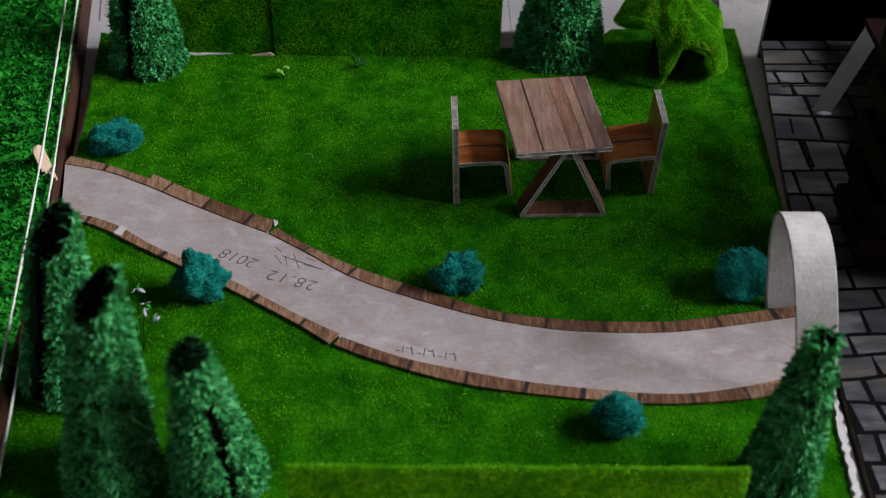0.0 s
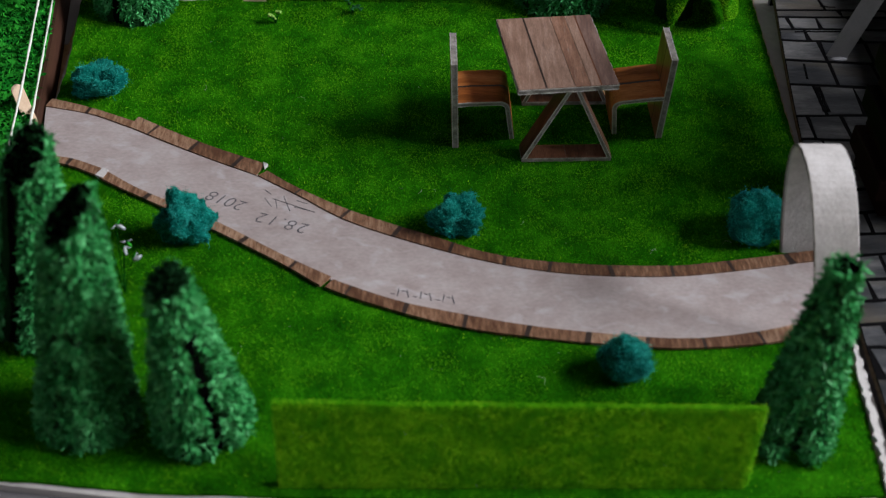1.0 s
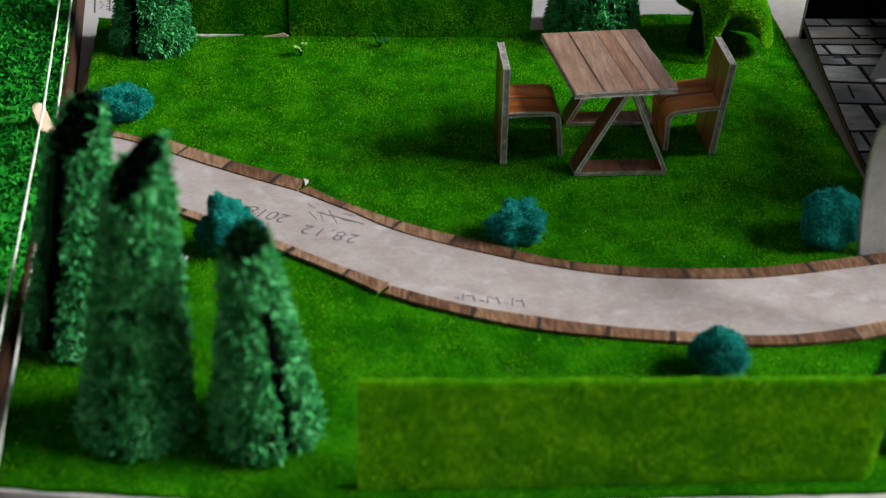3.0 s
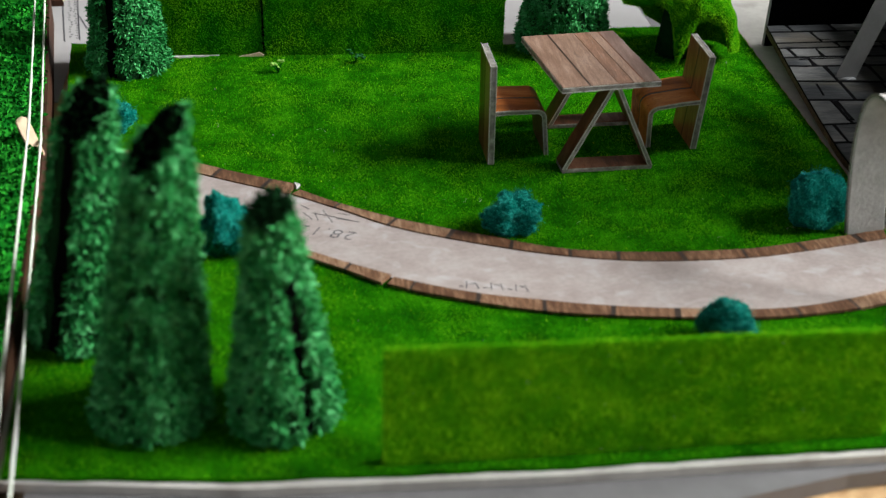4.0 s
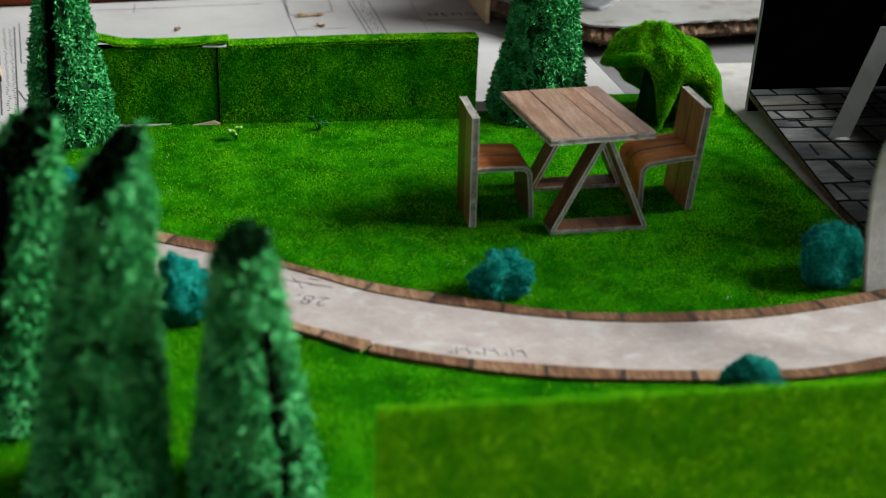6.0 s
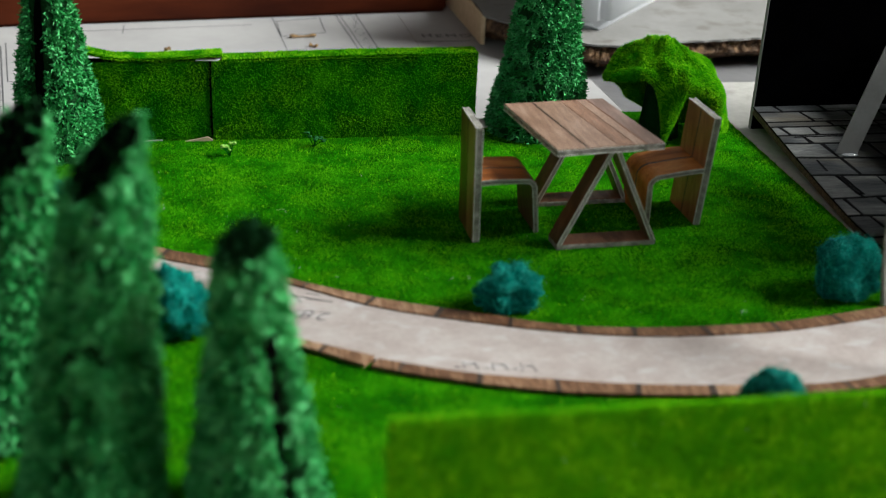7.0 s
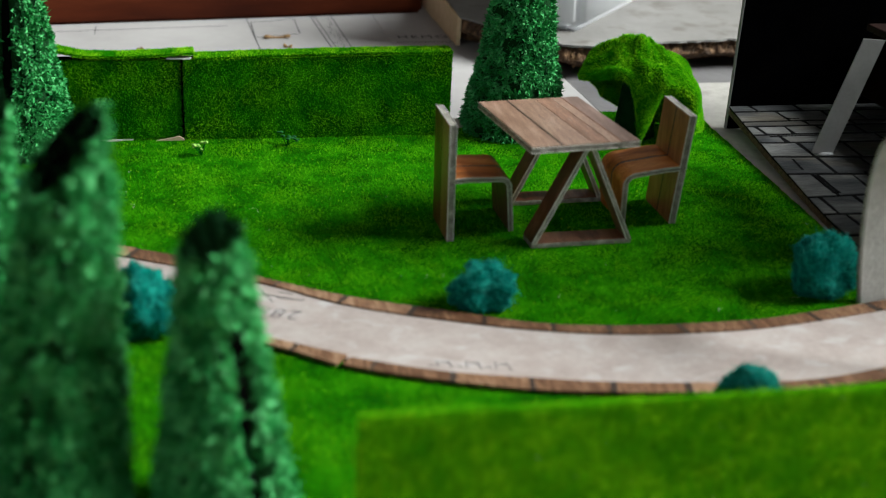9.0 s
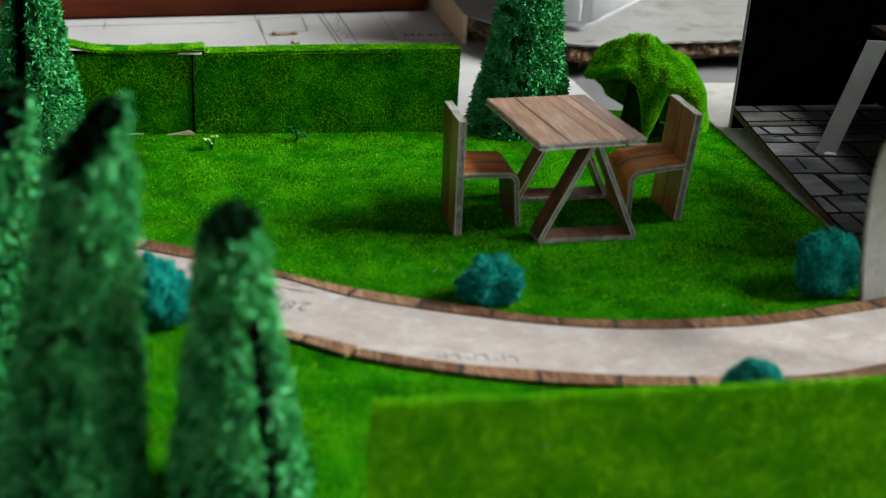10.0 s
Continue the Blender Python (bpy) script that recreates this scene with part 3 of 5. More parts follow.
def conifer(label, base, top, r0, r1, seam, seam_span, n, seed, hole=None, cut=0.2, cut_power=1.1, leaf=0.0052, leaf_w=0.25, seam_w=0.0016, split=None, plugged=False):
    """base and top: the axis' ends; seam: its bearing in degrees; hole: the bearing towards which the open top is cut down by that share of the height;
    split: (bearing, height share, half width in degrees) of a gap that opens at the foot."""
    b, t = Vector(base), Vector(top)
    ob = thing("conifer", label, "tree", "conifers in the model garden", Matrix.Translation(b))
    ax = t - b
    h = ax.z
    segs, rows = 64, 44
    off = Vector((seed * 3.1, seed * 1.7, 0))

    def radius(f):
        return (r0 + (r1 - r0) * f ** 0.92) * (0.94 if f < 0.01 else 1.0)

    def at(f, a, k=1.0, dz=0.0):
        """A point of the rolled sheet: f up the height at the bearing a."""
        lim = 1.0
        if hole is not None:
            lim = 1 - cut * (0.5 + 0.5 * math.cos(radians(a - hole))) ** cut_power + 0.018 * noise.noise(Vector((a * 0.09, seed, 1)))
        f = f * lim
        d = (a - seam + 180) % 360 - 180
        g = 0.34 * math.exp(-(d / 9.0) ** 2) if seam_span[0] <= f <= seam_span[1] else 0.0
        if split is not None and f < split[1]:
            ds = (a - split[0] + 180) % 360 - 180
            g = max(g, 0.55 * math.exp(-(ds / (split[2] * (1.05 - f / split[1]))) ** 4))
        c, s = math.cos(radians(a)), math.sin(radians(a))
        bumps = 0.10 * noise.noise(Vector((c * 1.5, s * 1.5, f * 5)) + off) + 0.07 * noise.noise(Vector((c * 4, s * 4, f * 14)) + off) + 0.05 * noise.noise(Vector((c * 9, s * 9, f * 26)) + off)
        r = radius(f) * (1 - g) * (1 + bumps) * k
        return Vector((ax.x * f + r * c, ax.y * f + r * s, h * f + dz))

    bm = bmesh.new()
    rings = [[bm.verts.new(at(j / rows, 360 * k / segs)) for k in range(segs)] for j in range(rows + 1)]
    for p, q in zip(rings, rings[1:]):
        for k in range(segs):
            bm.faces.new((p[k], p[(k + 1) % segs], q[(k + 1) % segs], q[k]))
    core = part("core", bm, M_CORE, ob, "rolled backing darkened for the shade between leaves", smooth=True)
    tris = triangles(core)
    # near-black cap and dark leaves: shade inside the open roll put into colour
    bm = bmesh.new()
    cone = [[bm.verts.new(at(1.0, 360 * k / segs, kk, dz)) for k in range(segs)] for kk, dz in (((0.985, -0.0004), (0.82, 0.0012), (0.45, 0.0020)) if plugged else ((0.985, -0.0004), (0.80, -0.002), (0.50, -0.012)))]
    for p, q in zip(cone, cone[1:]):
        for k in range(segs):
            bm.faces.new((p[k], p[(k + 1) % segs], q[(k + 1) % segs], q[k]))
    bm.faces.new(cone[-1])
    hollow = part("open_top", bm, M_BLACK, ob, "open top in near-black for the shade inside")
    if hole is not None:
        fibres("shade_leaf", triangles(hollow), 520 if plugged else 260, 0.0040 if plugged else 0.0034, 0.0011, 0.9, M_CORE, ob, seed + 80, bend=0.9, leaf=True)
    # black strip in the seam, its colour standing for shade in the gap
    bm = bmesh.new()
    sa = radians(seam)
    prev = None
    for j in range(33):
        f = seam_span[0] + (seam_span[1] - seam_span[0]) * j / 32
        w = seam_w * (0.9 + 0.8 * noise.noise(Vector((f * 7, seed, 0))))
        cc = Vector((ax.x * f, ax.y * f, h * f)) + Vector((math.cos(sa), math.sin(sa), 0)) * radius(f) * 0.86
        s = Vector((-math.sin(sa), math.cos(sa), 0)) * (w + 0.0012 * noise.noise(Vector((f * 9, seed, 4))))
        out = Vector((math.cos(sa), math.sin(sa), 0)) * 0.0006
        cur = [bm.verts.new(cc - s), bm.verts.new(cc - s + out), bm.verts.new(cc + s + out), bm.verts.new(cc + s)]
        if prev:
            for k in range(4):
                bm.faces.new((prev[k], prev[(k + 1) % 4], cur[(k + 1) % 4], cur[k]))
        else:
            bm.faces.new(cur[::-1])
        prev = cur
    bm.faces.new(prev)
    part("seam", bm, M_BLACK, ob, "open seam filled black for its shade")

    def keep(p, nr):
        f = p[:, 2] / h
        a = np.degrees(np.arctan2(p[:, 1] - ax.y * f, p[:, 0] - ax.x * f))
        d = np.abs((a - seam + 180) % 360 - 180)
        inside = (f >= seam_span[0]) & (f <= seam_span[1])
        k = ~(inside & (d * np.radians(1) * (r0 + (r1 - r0) * f) < seam_w * 1.5 + 0.0006)) & (p[:, 2] > 0.0012)
        if split is not None:
            ds = np.abs((a - split[0] + 180) % 360 - 180)
            k &= ~((f < split[1]) & (ds < split[2] * (1.0 - f / split[1])))
        clump = np.array([noise.noise(Vector((q[0] * 260, q[1] * 260, q[2] * 120)) + off) for q in p])
        return k & (clump > -0.21)
    fibres("foliage", tris, int(n * 3.4), leaf, leaf * leaf_w, 0.40, M_LEAF, ob, seed, bend=0.9, flat=0.30, up=(0, 0, -0.22), keep=keep, leaf=True)
    return ob


conifer("dark green plastic-turf conifer with an open black top", (-0.2260, -0.1220, 0), (-0.2105, -0.1290, 0.1130), 0.0185, 0.0078, 238, (0.0, 0.82), 6500, 1, hole=236, cut=0.19, seam_w=0.0032, leaf=0.0042, leaf_w=0.26)
conifer("tall green plastic-turf conifer with a dark slit top", (-0.1940, -0.1760, 0), (-0.1812, -0.1790, 0.1250), 0.0202, 0.0076, 20, (0.0, 0.3), 8500, 2, hole=214, cut=0.17, leaf=0.0042, leaf_w=0.26)
conifer("small green plastic-turf conifer with a black side seam", (-0.1450, -0.1800, 0), (-0.1478, -0.1930, 0.0970), 0.0196, 0.0056, -58, (0.0, 0.74), 7000, 3, hole=225, cut=0.07, seam_w=0.0019, plugged=True, leaf=0.0042, leaf_w=0.26)
conifer("green plastic-turf conifer beside the back hedge", (-0.2275, 0.1500, 0), (-0.2295, 0.1540, 0.1300), 0.0232, 0.0035, -115, (0.0, 1.0), 8000, 4, leaf=0.0037, leaf_w=0.29, seam_w=0.0026)
conifer("broad green plastic-turf conifer behind the garden table", (0.0365, 0.1690, 0), (0.0385, 0.1700, 0.1400), 0.0288, 0.0040, 100, (0.0, 1.0), 10500, 5, leaf=0.0037, leaf_w=0.29)
conifer("ragged green plastic-turf conifer in front of the arch", (0.1010, -0.1860, 0), (0.1030, -0.1850, 0.0980), 0.0170, 0.0050, 130, (0.0, 0.45), 4500, 6, leaf=0.0042, leaf_w=0.26, split=(-98, 0.62, 22))

# ---------------------------------------------------------------- bushes of teal scouring pad


def scouring_bush(label, x, y, w, d, h, seed, n=3200, hollows=(), rough=1.0):
    ob = thing("scouring_pad_bush", label, "bush", "teal bushes along the path", pose(x, y, 0))
    bm = bmesh.new()
    bmesh.ops.create_icosphere(bm, subdivisions=4, radius=1.0)
    o = Vector((seed * 5.3, seed * 2.9, seed))
    for v in bm.verts:
        p = v.co.copy()
        k = 1 + rough * (0.50 * noise.noise(p * 1.3 + o) + 0.26 * noise.noise(p * 2.8 + o) + 0.26 * noise.noise(p * 6 + o))
        for hd in hollows:
            k *= 1 - 0.75 * math.exp(-((p - Vector(hd).normalized()).length / 0.36) ** 2)
        q = p * k
        v.co = Vector((q.x * w * 0.48, q.y * d * 0.48, max(0.0, (q.z * 0.5 + 0.44) * h)))
    core = part("core", bm, M_TEAL_CORE, ob, "matted teal core, darkened as shade under the fibres", smooth=True)
    tr = triangles(core)
    fibres("fibre", tr, n * 4, 0.0011, 0.00022, 1.3, M_TEAL, ob, seed, bend=1.2, keep=lambda p, nr: p[:, 2] > 0.0008)
    fibres("loose_fibre", tr, n // 5, 0.0042, 0.00012, 0.7, M_TEAL, ob, seed + 50, bend=1.2, keep=lambda p, nr: p[:, 2] > 0.002)
    return ob


scouring_bush("low teal scouring-pad bush at the path's end", -0.2325, 0.0600, 0.031, 0.021, 0.0195, 11)
scouring_bush("curled teal scouring-pad bush at the path edge", -0.1685, -0.0640, 0.0235, 0.021, 0.0260, 12, hollows=((0.45, -0.8, 0.25), (0.75, 0.1, 0.7), (-0.1, -0.75, -0.75)), rough=1.25)
scouring_bush("teal scouring-pad bush between path and table", -0.0360, -0.0545, 0.0240, 0.019, 0.0195, 13, hollows=((0.1, -0.9, 0.0), (0.5, -0.4, 0.8)), rough=1.3)
scouring_bush("dark teal scouring-pad bush before the path", 0.0352, -0.1500, 0.0235, 0.019, 0.0205, 14, rough=0.35)
scouring_bush("dark teal scouring-pad bush beside the arch", 0.1125, -0.0590, 0.0285, 0.0255, 0.0285, 15, hollows=((0.35, -0.9, -0.1),), rough=0.6)

# ---------------------------------------------------------------- hedges of turf


def turf_panel(name, outline_bm, parent, label, mat, n, seed, length=0.0014, width=0.00022, backing=M_TURF):
    p = part(name, outline_bm, backing, parent, label)
    fibres("turf_fibre", triangles(p), n, length, width, 0.6, mat, p, seed, bend=0.5)
    return p


def sheet(x0, x1, z0, z1, y, thick, wob, seed, bm=None, lean=0.0):
    """An upright panel along x, slightly wavy, with uneven top and bottom edges."""
    bm = bm or bmesh.new()
    n = max(6, int((x1 - x0) / 0.008))
    rows = []
    for i in range(n + 1):
        f = i / n
        x = x0 + (x1 - x0) * f
        dy = wob * noise.noise(Vector((x * 25, seed, 0)))
        top = z1(f) if callable(z1) else z1
        bot = z0(f) if callable(z0) else z0
        top += 0.0003 * noise.noise(Vector((x * 120, seed, 3)))
        rows.append([bm.verts.new((x, y + dy, bot)), bm.verts.new((x, y + dy + thick, bot)), bm.verts.new((x, y + dy + thick + lean, top)), bm.verts.new((x, y + dy + lean, top))])
    for p, q in zip(rows, rows[1:]):
        for k in range(4):
            bm.faces.new((p[k], p[(k + 1) % 4], q[(k + 1) % 4], q[k]))
    bm.faces.new(rows[0][::-1])
    bm.faces.new(rows[-1])
    bmesh.ops.recalc_face_normals(bm, faces=bm.faces)
    return bm


bh = thing("back_hedge", "tall hedge of green turf panels along the back", "hedge")
turf_panel("left_panel", sheet(-0.2360, -0.1506, lambda f: 0.0012 * f * f + 0.0002, 0.0436, 0.1625, 0.0016, 0.0010, 1), bh, "", M_BLADE, 30000, 21, 0.0011)
turf_panel("right_panel", sheet(-0.1484, -0.0030, 0.0, lambda f: 0.0440 + 0.0026 * f, 0.1610, 0.0016, 0.0008, 2), bh, "", M_BLADE, 44000, 22, 0.0011)
part("backing", box(-0.2350, 0.1647, 0.0002, -0.0045, 0.1715, 0.0440, 0.0006), M_BLACKCARD, bh, "dark card core of the hedge")
part("torn_edge", prism(ragged([(-0.2080, 0.1622), (-0.2000, 0.1590), (-0.1760, 0.1620)], 0.003, 0.0004, 14), 0.0001, 0.0008), M_PAPEREDGE, bh, "torn pale card along the foot")
part("torn_corner", prism([(-0.1640, 0.0002), (-0.1560, 0.0016), (-0.1520, 0.0026), (-0.1492, 0.0008), (-0.1492, 0.0002)], 0.0, 0.0014, m=pose(0, 0.1610, 0, 90, 0, 0)), M_KRAFTLIGHT, bh, "torn brown card corner at the seam")
part("torn_paper", prism(ragged([(-0.1570, 0.1616), (-0.1450, 0.1610), (-0.1440, 0.1640), (-0.1560, 0.1645)], 0.003, 0.0004, 9), 0.0446, 0.0451), M_CARD, bh, "torn white paper under the top strip")


def cap_strip(x0, x1, y0, y1, z, lift, seed):
    bm = bmesh.new()
    n = 24
    rows = []
    for i in range(n + 1):
        f = i / n
        x = x0 + (x1 - x0) * f
        zz = z(f) + lift(f) + 0.0003 * noise.noise(Vector((x * 90, seed, 1)))
        rows.append([bm.verts.new((x, y0, zz)), bm.verts.new((x, y1, zz)), bm.verts.new((x, y1, zz + 0.0012)), bm.verts.new((x, y0, zz + 0.0012))])
    for p, q in zip(rows, rows[1:]):
        for k in range(4):
            bm.faces.new((p[k], p[(k + 1) % 4], q[(k + 1) % 4], q[k]))
    bm.faces.new(rows[0][::-1])
    bm.faces.new(rows[-1])
    bmesh.ops.recalc_face_normals(bm, faces=bm.faces)
    return bm


# both top strips use paler fibre: light from above put into the colour
turf_panel("top_strip", cap_strip(-0.2180, -0.1430, 0.1615, 0.1735, lambda f: 0.0438, lambda f: 0.0014 + 0.0215 * max(0, 0.28 - f) ** 1.2 + 0.0034 * max(0, f - 0.55), 3), bh, "lifted strip of turf, coloured lighter as lit from above", M_BLADE_LIGHT, 9000, 23, 0.0010, 0.0002)
turf_panel("top_strip", cap_strip(-0.1425, -0.0030, 0.1605, 0.1730, lambda f: 0.0442 + 0.0026 * f, lambda f: 0.0006 * math.sin(f * 3.1), 4), bh, "", M_BLADE_LIGHT, 12000, 24, 0.0010, 0.0002)

fh = thing("front_hedge", "bright green turf hedge panel along the front edge", "hedge")
turf_panel("front_panel", sheet(-0.1110, 0.0775, 0.0, lambda f: 0.0493 - 0.0022 * f, -0.2128, 0.0016, 0.0010, 7, lean=0.0015), fh, "", M_BLADE_LIGHT, 80000, 25, 0.0012, 0.0002, M_TURF_LIGHT)
part("backing", sheet(-0.1105, 0.0770, 0.0002, lambda f: 0.0470 - 0.0022 * f, -0.2110, 0.0014, 0.0010, 7, lean=0.0015), M_GREYCARD, fh, "grey card backing")

# ---------------------------------------------------------------- draped turf bush


def draped_bush(x, y):
    ob = thing("draped_turf_bush", "bright green turf cloth draped into a bush", "bush", m=pose(x, y, 0))
    rows, segs = 24, 108
    bearings = [-180, -165, -140, -127, -117, -107, -96, -86, -72, -55, -46, -38, -20, 0, 60, 120, 155, 180]
    hems = [0.035, 0.037, 0.039, 0.036, 0.026, 0.003, 0.016, 0.031, 0.033, 0.030, 0.024, 0.011, 0.008, 0.006, 0.001, 0.018, 0.034, 0.035]
    reach = [0.036, 0.034, 0.027, 0.024, 0.025, 0.0265, 0.026, 0.027, 0.028, 0.031, 0.033, 0.034, 0.036, 0.036, 0.032, 0.030, 0.033, 0.036]
    shoulder = [0.046, 0.046, 0.048, 0.049, 0.049, 0.048, 0.048, 0.047, 0.045, 0.043, 0.041, 0.040, 0.039, 0.038, 0.042, 0.044, 0.045, 0.046]

    def layer(inset, bm):
        grid = []
        for j in range(rows + 1):
            f = 0.04 + 0.96 * j / rows
            ring = []
            for k in range(segs):
                a = -180 + 360 * k / segs
                c, s = math.cos(radians(a)), math.sin(radians(a))
                hem, rm, sh = [float(np.interp(a, bearings, q)) for q in (hems, reach, shoulder)]
                q = Vector((c * 1.7, s * 1.7, f * 2.5 + 3))
                if f < 0.55:
                    u = f / 0.55
                    r, z = rm * 0.80 * u, 0.0540 - (0.0540 - sh) * u ** 2
                else:
                    u = (f - 0.55) / 0.45
                    r = rm * (0.80 + 0.20 * math.sin(u * math.pi * 0.55))
                    z = sh + (hem - sh) * u ** 1.15
                z += 0.0055 * math.exp(-((r * c + 0.013) ** 2 + (r * s - 0.001) ** 2) / 0.00022)
                z += 0.0035 * math.exp(-(((r * c + 0.013) * 0.64 + (r * s - 0.001) * 0.77) / 0.005) ** 2) * (1 if r * c > -0.013 else 0.4) * min(1, 2 - 2 * f)
                z -= 0.0045 * math.exp(-((r * c - 0.012) ** 2 + (r * s + 0.002) ** 2) / 0.00007)
                z += 0.0022 * noise.noise(q * 2.6) * min(1, 2 - 2 * f)
                z += 0.0040 * noise.noise(q) * min(1, 2.5 * (1 - f) + 0.2)
                r *= 1 + 0.16 * noise.noise(q * 1.3 + Vector((5, 0, 0)))
                r = max(0.0003, r - inset)
                ring.append(bm.verts.new((r * c, r * s, max(0.0004, z - inset))))
            grid.append(ring)
        return grid
    bm = bmesh.new()
    outer, inner = layer(0.0, bm), layer(0.0012, bm)
    for g in (outer, inner):
        for p, q in zip(g, g[1:]):
            for k in range(segs):
                bm.faces.new((p[k], q[k], q[(k + 1) % segs], p[(k + 1) % segs]))
        bm.faces.new(g[0])
    for k in range(segs):
        bm.faces.new((outer[-1][k], inner[-1][k], inner[-1][(k + 1) % segs], outer[-1][(k + 1) % segs]))
    bmesh.ops.recalc_face_normals(bm, faces=bm.faces)
    cloth = part("cloth", bm, M_TURF, ob, smooth=True)
    fibres("turf_fibre", triangles(cloth), 90000, 0.0012, 0.00018, 0.7, M_BLADE_LIGHT, cloth, 31, bend=0.5)
    fibres("turf_fibre", triangles(cloth), 20000, 0.0013, 0.00018, 0.7, M_BLADE, cloth, 32, bend=0.5)
    part("support", tube([(0, 0.004, 0), (0, 0.004, 0.045)], lambda f: 0.012 - 0.004 * f, sides=14), M_CORE, ob, "dark support under the cloth")
    return ob


draped_bush(0.1050, 0.1500)

# ---------------------------------------------------------------- table and chairs
tb = thing("garden_table", "wood-print card garden table on two triangular trestles", "table")
PL = [(0.0, 0.285), (0.285, 0.56), (0.56, 0.72), (0.72, 0.83), (0.83, 1.0)]
TM = pose(0.01665, 0.0304, 0, 0, 0, 6.8)
TW, TD, TZ = 0.0518, 0.0668, 0.0505
RECT = [(-TW / 2, -TD / 2), (TW / 2, -TD / 2), (TW / 2, TD / 2), (-TW / 2, TD / 2)]
top = part("top", prism(ragged(RECT, 0.0022, 0.00022, 51), TZ - 0.0030, TZ - 0.0003, m=TM), M_EDGE, tb, "raw card table top board")
for n, (a, b) in enumerate(PL):
    part("plank", box(-TW / 2 + a * TW + 0.00012, -TD / 2 + 0.0001, TZ - 0.0004, -TW / 2 + b * TW - 0.00012, TD / 2 - 0.0001, TZ, 0.00005, m=TM), (M_WOOD, M_WOOD_PALE, M_WOOD_RED, M_WOOD_PALE, M_WOOD_DARK)[n], top)
for z0, z1 in ((TZ - 0.00315, TZ - 0.0027), (TZ - 0.0008, TZ - 0.00035)):
    part("paper_edge", prism(ragged([(x * 1.006, y * 1.005) for x, y in RECT], 0.0026, 0.00020, int(z1 * 1e6)), z0, z1, m=TM), M_PAPEREDGE, top)
part("joint_line", box(-TW / 2 + 0.268 * TW, -TD / 2 + 0.0002, TZ - 0.0003, -TW / 2 + 0.285 * TW, TD / 2 - 0.0002, TZ + 0.00006, m=TM), M_STRIP_DARK, top)
part("joint_line", box(-TW / 2 + 0.818 * TW, -TD / 2 + 0.0002, TZ - 0.0003, -TW / 2 + 0.830 * TW, TD / 2 - 0.0002, TZ + 0.00006, m=TM), M_WOOD_FOOT, top)


def trestle(x, y, rot, w, h, depth):
    """Three strips of card: a foot along the ground and two legs that meet under the top."""
    m = pose(x, y, 0, 0, 0, rot)
    th = 0.0022
    tr = part("foot", box(0, 0, 0, w, depth, th, 0.0002, m=m), M_EDGE, tb)
    for k in range(2):
        part("print", box(0.001 + k * (w - 0.002) / 2, 0.0006, th - 0.0002, k * (w - 0.002) / 2 + (w - 0.002) / 2 + 0.0008, depth - 0.0003, th + 0.0003, m=m), M_WOOD_FOOT, tr)
    for s in (0, 1):
        x0, x1 = (0.0, w / 2 - 0.0010) if s == 0 else (w, w / 2 + 0.0010)
        dx = x1 - x0
        ln = math.hypot(dx, h - th)
        nx, nz = (h - th) / ln * (1 if s == 0 else -1), -abs(dx) / ln
        pts = [(x0, th), (x0 + nx * th * 1.15, th), (x1 + nx * th * 0.5, h), (x1 - nx * th * 0.5, h)]
        bm = bmesh.new()
        va = [bm.verts.new((a, 0.0, b)) for a, b in pts]
        vb = [bm.verts.new((a, depth, b)) for a, b in pts]
        bm.faces.new(va)
        bm.faces.new(vb[::-1])
        for k in range(4):
            bm.faces.new((va[k], vb[k], vb[(k + 1) % 4], va[(k + 1) % 4]))
        bmesh.ops.recalc_face_normals(bm, faces=bm.faces)
        bmesh.ops.bevel(bm, geom=bm.edges[:], offset=0.00015, segments=1, affect="EDGES")
        bmesh.ops.transform(bm, matrix=m, verts=bm.verts)
        leg = part("leg", bm, M_EDGE, tb)
        # printed faces on both broad sides
        for q0, q1, o in ((pts[0], pts[3], -1), (pts[1], pts[2], 1)):
            sx = nx * o
            bm = bmesh.new()
            f = 0.00025
            ring = [(q0[0], q0[1] + 0.0004), (q1[0], q1[1] - 0.0004), (q1[0] + sx * f, q1[1] - 0.0004), (q0[0] + sx * f, q0[1] + 0.0004)]
            va = [bm.verts.new((a, 0.0004, b)) for a, b in ring]
            vb = [bm.verts.new((a, depth - 0.0004, b)) for a, b in ring]
            bm.faces.new(va)
            bm.faces.new(vb[::-1])
            for k in range(4):
                bm.faces.new((va[k], vb[k], vb[(k + 1) % 4], va[(k + 1) % 4]))
            bmesh.ops.recalc_face_normals(bm, faces=bm.faces)
            bmesh.ops.transform(bm, matrix=m, verts=bm.verts)
            part("print", bm, M_WOOD_LEG, leg)
            bm = bmesh.new()
            ring = [(q0[0] - sx * 0.0004, q0[1]), (q1[0] - sx * 0.0004, q1[1]), (q1[0] + sx * 0.00012, q1[1]), (q0[0] + sx * 0.00012, q0[1])]
            va = [bm.verts.new((a, -0.00012, b)) for a, b in ring]
            vb = [bm.verts.new((a, 0.00035, b)) for a, b in ring]
            bm.faces.new(va)
            bm.faces.new(vb[::-1])
            for k in range(4):
                bm.faces.new((va[k], vb[k], vb[(k + 1) % 4], va[(k + 1) % 4]))
            bmesh.ops.recalc_face_normals(bm, faces=bm.faces)
            bmesh.ops.transform(bm, matrix=m, verts=bm.verts)
            part("paper_edge", bm, M_PAPEREDGE, leg)


trestle(0.0000, 0.0000, 2.5, 0.0480, TZ - 0.0030, 0.0120)
trestle(0.0035, 0.0515, 2.5, 0.0480, TZ - 0.0030, 0.0120)


